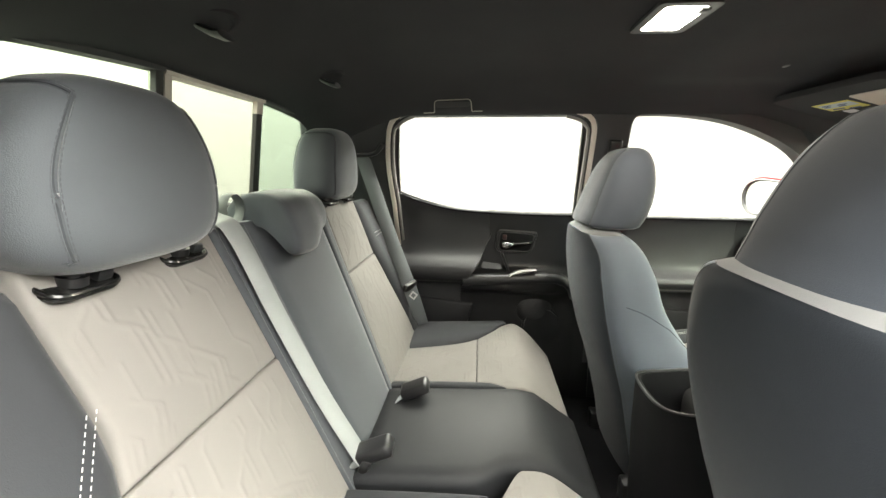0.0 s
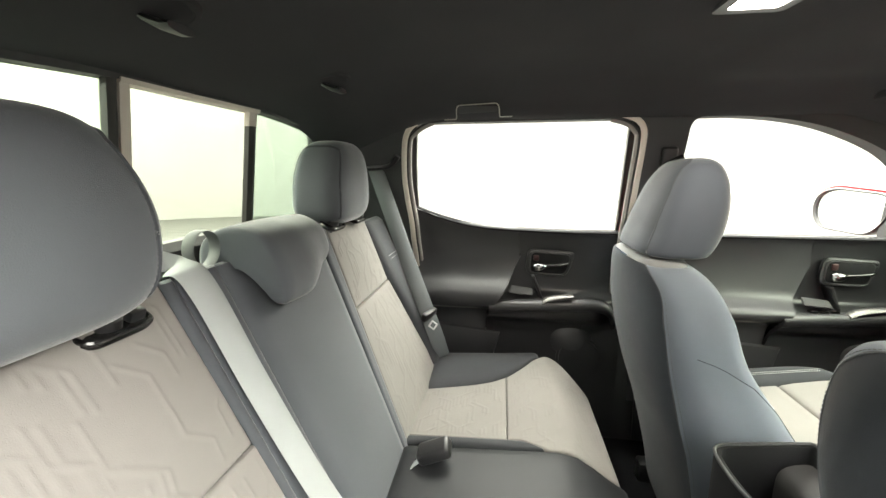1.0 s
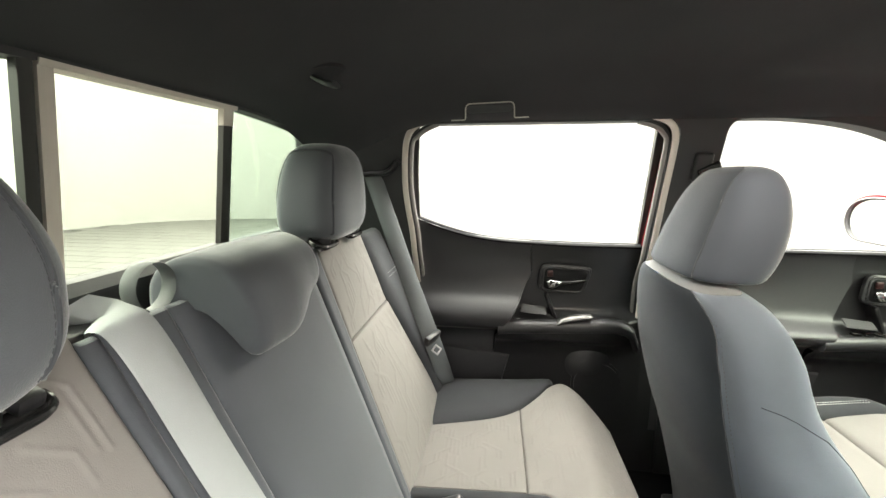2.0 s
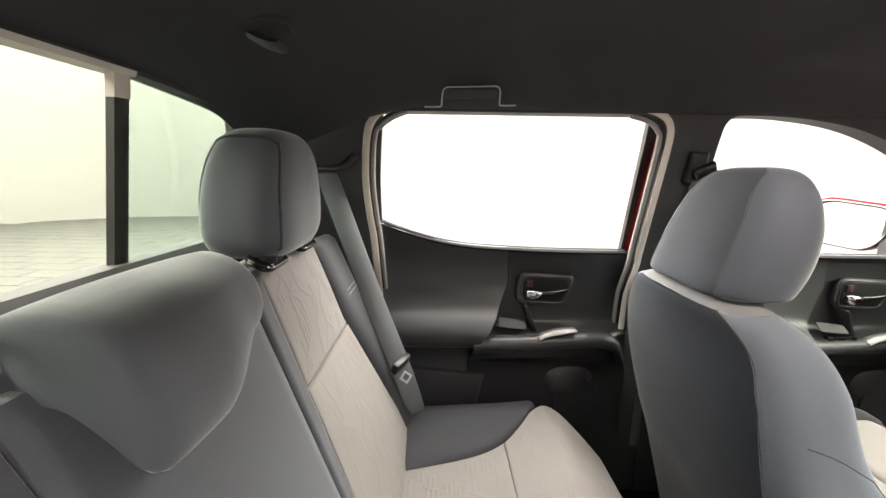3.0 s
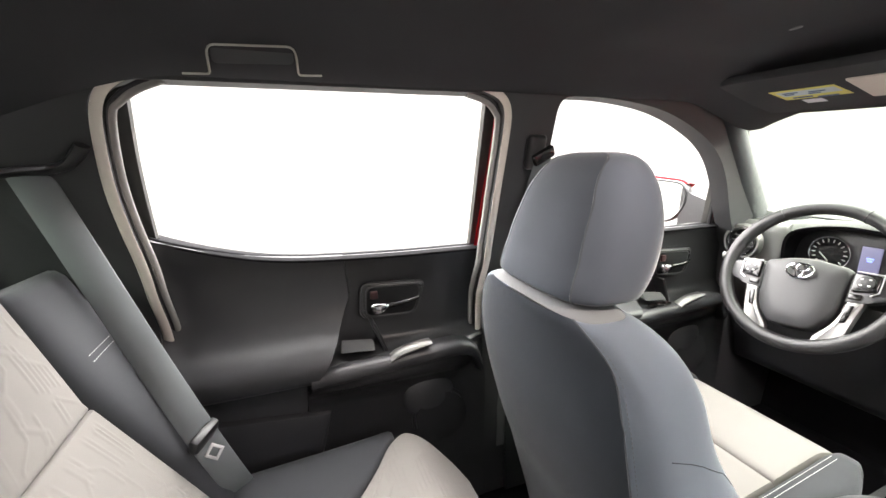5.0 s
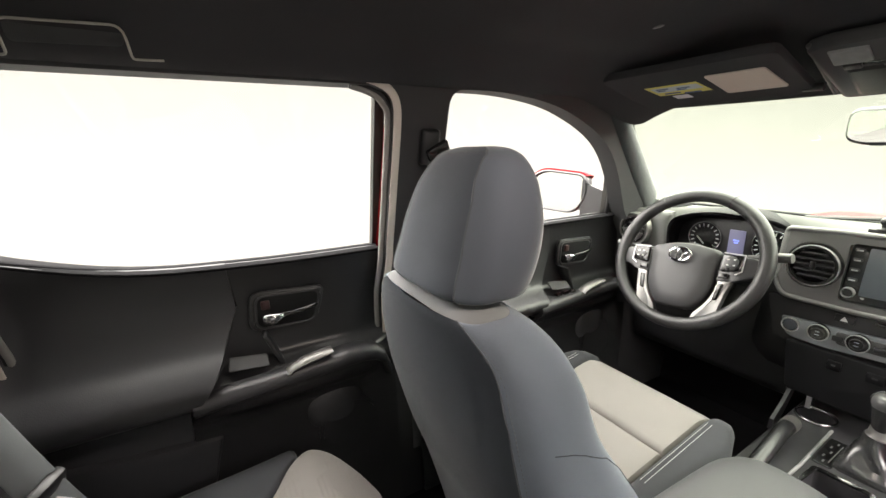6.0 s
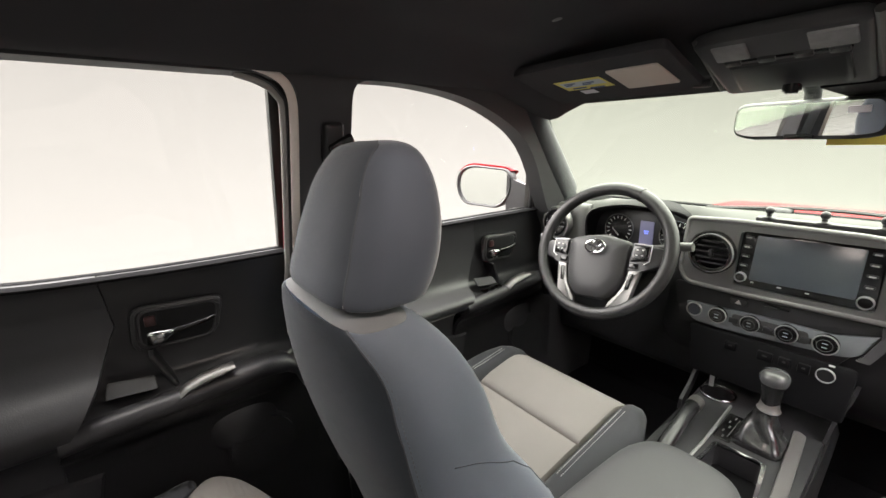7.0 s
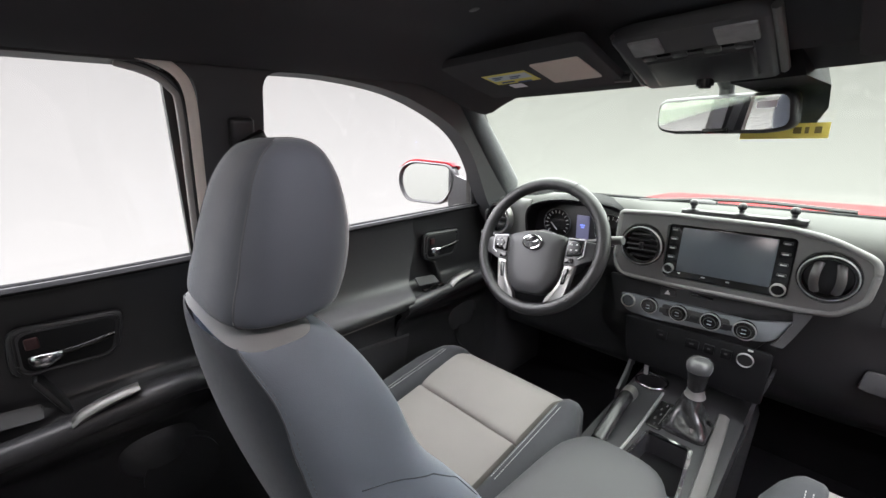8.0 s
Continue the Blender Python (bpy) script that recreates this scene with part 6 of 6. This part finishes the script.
def gp(x, z):
    return Vector((x, 0.497 + 0.90 * (1.268 - z), z + 0.009))


part("bar", tube([gp(x, z) + Vector((0, -0.006, -0.008)) for x, z in rounded([(-0.076, 1.236), (-0.040, 1.237), (-0.038, 1.270), (0.078, 1.274), (0.081, 1.241), (0.116, 1.242)], [0.001, 0.004, 0.012, 0.012, 0.004, 0.001], 4)][3:-3], 0.0016, 6), EDGE_PALE, grab, "pale outline edge")
part("grip", prism(rounded([(-0.036, 1.245), (-0.034, 1.266), (0.074, 1.270), (0.076, 1.249)], 0.008, 4), lambda u, v, w: gp(u, v) + Vector((0, -0.2, -0.3)).normalized() * w, 0.003, 0.001), VINYL_GREY, grab)

# ---- outside ----
emir = thing("door_mirror", "red and black door mirror outside the window", "door mirror", at=(1.305, 0.934, 0.958))
emir.rotation_euler = (0, radians(4), radians(20))
eo = rounded([(-0.105, -0.020), (-0.100, 0.062), (0.07, 0.078), (0.118, 0.050), (0.126, -0.010), (0.095, -0.070), (-0.06, -0.080)], 0.035, 5)
part("housing", loft([[Vector((x, u * k - 0.004, v * k + dz)) for u, v in eo] for x, k, dz in ((0.004, 0.90, 0), (-0.012, 0.93, 0), (-0.016, 0.98, 0), (-0.010, 1.03, 0), (0.0, 1.05, 0), (0.04, 1.02, 0), (0.08, 0.86, 0), (0.11, 0.5, 0))]), PLASTIC_BLACK, emir)
part("cap", loft([[Vector((x, u * k * 1.01 - 0.004, max(v, 0.052) * k * 1.03 + 0.004)) for u, v in eo] for x, k in ((-0.004, 1.03), (0.006, 1.055), (0.05, 1.03), (0.085, 0.86), (0.112, 0.5))]), RED_PAINT, emir, "red painted cap")
part("glass", prism([(u * 0.91 - 0.004, v * 0.91) for u, v in eo], lambda u, v, w: Vector((-0.0045 - w, u, v)), 0.001), MIRROR, emir, "mirror glass")
part("foot", loft([[Vector((x, y, z)) for x, z in ((-0.012, -0.085 + 0.02 * k), (0.07, -0.085 + 0.02 * k), (0.075, 0.03 - 0.035 * k), (-0.010, 0.045 - 0.045 * k))] for k, y in ((0, -0.09), (0.5, -0.125), (1, -0.19))]), PLASTIC_BLACK, emir)

bonnet = thing("bonnet", "glossy red truck bonnet beyond the windscreen", "car bonnet")
part("panel", sheet(lambda u, v: Vector((mix(1.74, 2.95, u), mix(-0.80, 0.80, v), 0.852 - 0.115 * u * u + 0.015 * math.sin(math.pi * min(1, u * 2)) - 0.07 * abs(mix(-1, 1, v)) ** 4 + 0.022 * step(0.55, 0.45, abs(mix(-1, 1, v))) * step(0.0, 0.25, u))), 24, 32, 0.012), RED_PAINT, bonnet)
part("cowl", box((0.16, 1.40, 0.02), 0.004, (1.685, 0, 0.885)), PLASTIC_SOFT, bonnet)
part("wiper", tube(smooth_path([(1.66, 0.30, 0.905), (1.70, 0.05, 0.922), (1.70, -0.2, 0.915)], 5), 0.006, 6), PLASTIC_BLACK, bonnet)
part("wiper_pivot", soft((0.05, 0.06, 0.024), 3, 5, lambda p, u: p + Vector((1.69, 0.12, 0.908))), PLASTIC_SOFT, bonnet)

# body shell outside, red
shell = thing("truck_body", "red painted truck body outside the cab", "car body")
part("left_panel", plate([(-0.55, -0.20), (-0.55, 0.86), (1.75, 0.86), (1.75, -0.20)], [], lambda x, z, w: Vector((x, 0.79 + w, z)), 0.012), RED_PAINT, shell)
part("right_panel", plate([(0.52, -0.20), (0.52, 0.86), (1.75, 0.86), (1.75, -0.20)], [], lambda x, z, w: Vector((x, -0.79 - w, z)), 0.012), RED_PAINT, shell)
part("roof_skin", sheet(lambda u, v: roof(u, v) + Vector((0, 0, 0.035)), 20, 16, 0.006), RED_PAINT, shell)

# ---- studio ----
structure("ground", box((80, 80, 0.1), 0.0, (0, 0, -0.52)), JOINT, "pale studio floor", "ground")


def sweep(u, v):
    """White curved backdrop beside and before the car: the floor rises into a low wall, round the front corner."""
    s, r = mix(0.0, 9.6, v), 4.0
    if s < 3.0:
        out, z = s, -0.462
    elif s < 3.0 + r * math.pi / 2:
        q = (s - 3.0) / r
        out, z = 3.0 + r * math.sin(q), -0.462 + r * (1 - math.cos(q))
    else:
        out, z = 3.0 + r, -0.462 + r + (s - 3.0 - r * math.pi / 2)
    a = mix(0.0, 26.0, u)
    bend = 3.0 * math.pi / 2
    if a < 9.7:
        p, n = Vector((-2.7 + a * 10.7 / 9.7, 1.2, z)), Vector((0, 1, 0))
    elif a < 9.7 + bend:
        q = (a - 9.7) / 3.0
        n = Vector((math.sin(q), math.cos(q), 0))
        p = Vector((8.0, -1.8, z)) + n * 3.0
    else:
        p, n = Vector((11.0, -1.8 - (a - 9.7 - bend), z)), Vector((1, 0, 0))
    return p + n * out


structure("backdrop", sheet(sweep, 60, 40, 0.03), WALL_WHITE, "white curved studio backdrop", "backdrop")
def far_wall(u, v):
    """Pale wall behind the car, turning in a wide curve to run along its side."""
    a, r = mix(0.0, 56.0, u), 5.0
    z = mix(-0.5, 4.3, v)
    if a < 27.0:
        return Vector((-11.7, -20.0 + a, z))
    q = (a - 27.0) / r
    if q < math.pi / 2:
        return Vector((-11.7 + r * (1 - math.cos(q)), 7.0 + r * math.sin(q), z))
    return Vector((-6.7 + (q - math.pi / 2) * r, 12.0, z))


structure("wall_west", sheet(far_wall, 120, 2, 0.1), WALL_PALE, "bright pale studio wall with a curved corner", "wall")
structure("wall_east", box((0.2, 60, 6), 0.0, (20.5, 0, 2.5)), WALL_WHITE, "bright white studio wall", "wall")
# unseen wall, added to cut the low-angle light from the south
structure("blocker_south_far", box((70, 0.2, 4.6), 0.0, (0, -7.5, 1.8)), BLOCKER_GREY, "unseen grey wall added to cut low light from the doorway side", "wall")
# unseen flat, added to keep light out of the open doorway
structure("blocker_south", box((2.42, 0.06, 2.3), 0.0, (-0.96, -1.2, 0.68)), BLOCKER_GREY, "unseen grey flat added to block light at the doorway", "wall")

# paving behind the car: staggered slabs, the nearest as pieces of their own
slabs = tagged(new("pavement"), "pale staggered paving slabs behind the car", "pavement", kind="structure")
SX, SY, GAP = 0.80, 0.40, 0.022
slab_mesh = bpy.data.meshes.new("slab")
bm = box((SX - GAP, SY - GAP, 0.03), 0.006, (0, 0, 0), 1)
bm.to_mesh(slab_mesh)
bm.free()
slab_mesh.materials.append(TILE)
spots = []
for row in range(int(22 / SY)):
    for col in range(int(9.4 / SX)):
        spots.append((-2.2 - SX * (col + 0.5 * (row % 2)), -6.0 + SY * row))
spots.sort(key=lambda p: (p[0] + 2.5) ** 2 + (p[1] - 3.0) ** 2)
for x, y in spots[:300]:
    ob = new("slab", slab_mesh)
    ob.parent = slabs
    ob.location = (x, y, -0.455)
verts, faces = [], []
for x, y in spots[300:]:
    if x < -11.6:
        continue
    n = len(verts)
    hx, hy = (SX - GAP) / 2, (SY - GAP) / 2
    verts += [(x - hx, y - hy, -0.44), (x + hx, y - hy, -0.44), (x + hx, y + hy, -0.44), (x - hx, y + hy, -0.44),
              (x - hx, y - hy, -0.47), (x + hx, y - hy, -0.47), (x + hx, y + hy, -0.47), (x - hx, y + hy, -0.47)]
    faces += [tuple(n + k for k in f) for f in ((0, 1, 2, 3), (0, 4, 5, 1), (1, 5, 6, 2), (2, 6, 7, 3), (3, 7, 4, 0))]
far = bpy.data.meshes.new("far_slabs")
far.from_pydata(verts, [], faces)
far.materials.append(TILE)
ob = new("far_slabs", far)
ob.parent = slabs
tagged(ob, "pale staggered paving slabs far behind", kind="stuff")
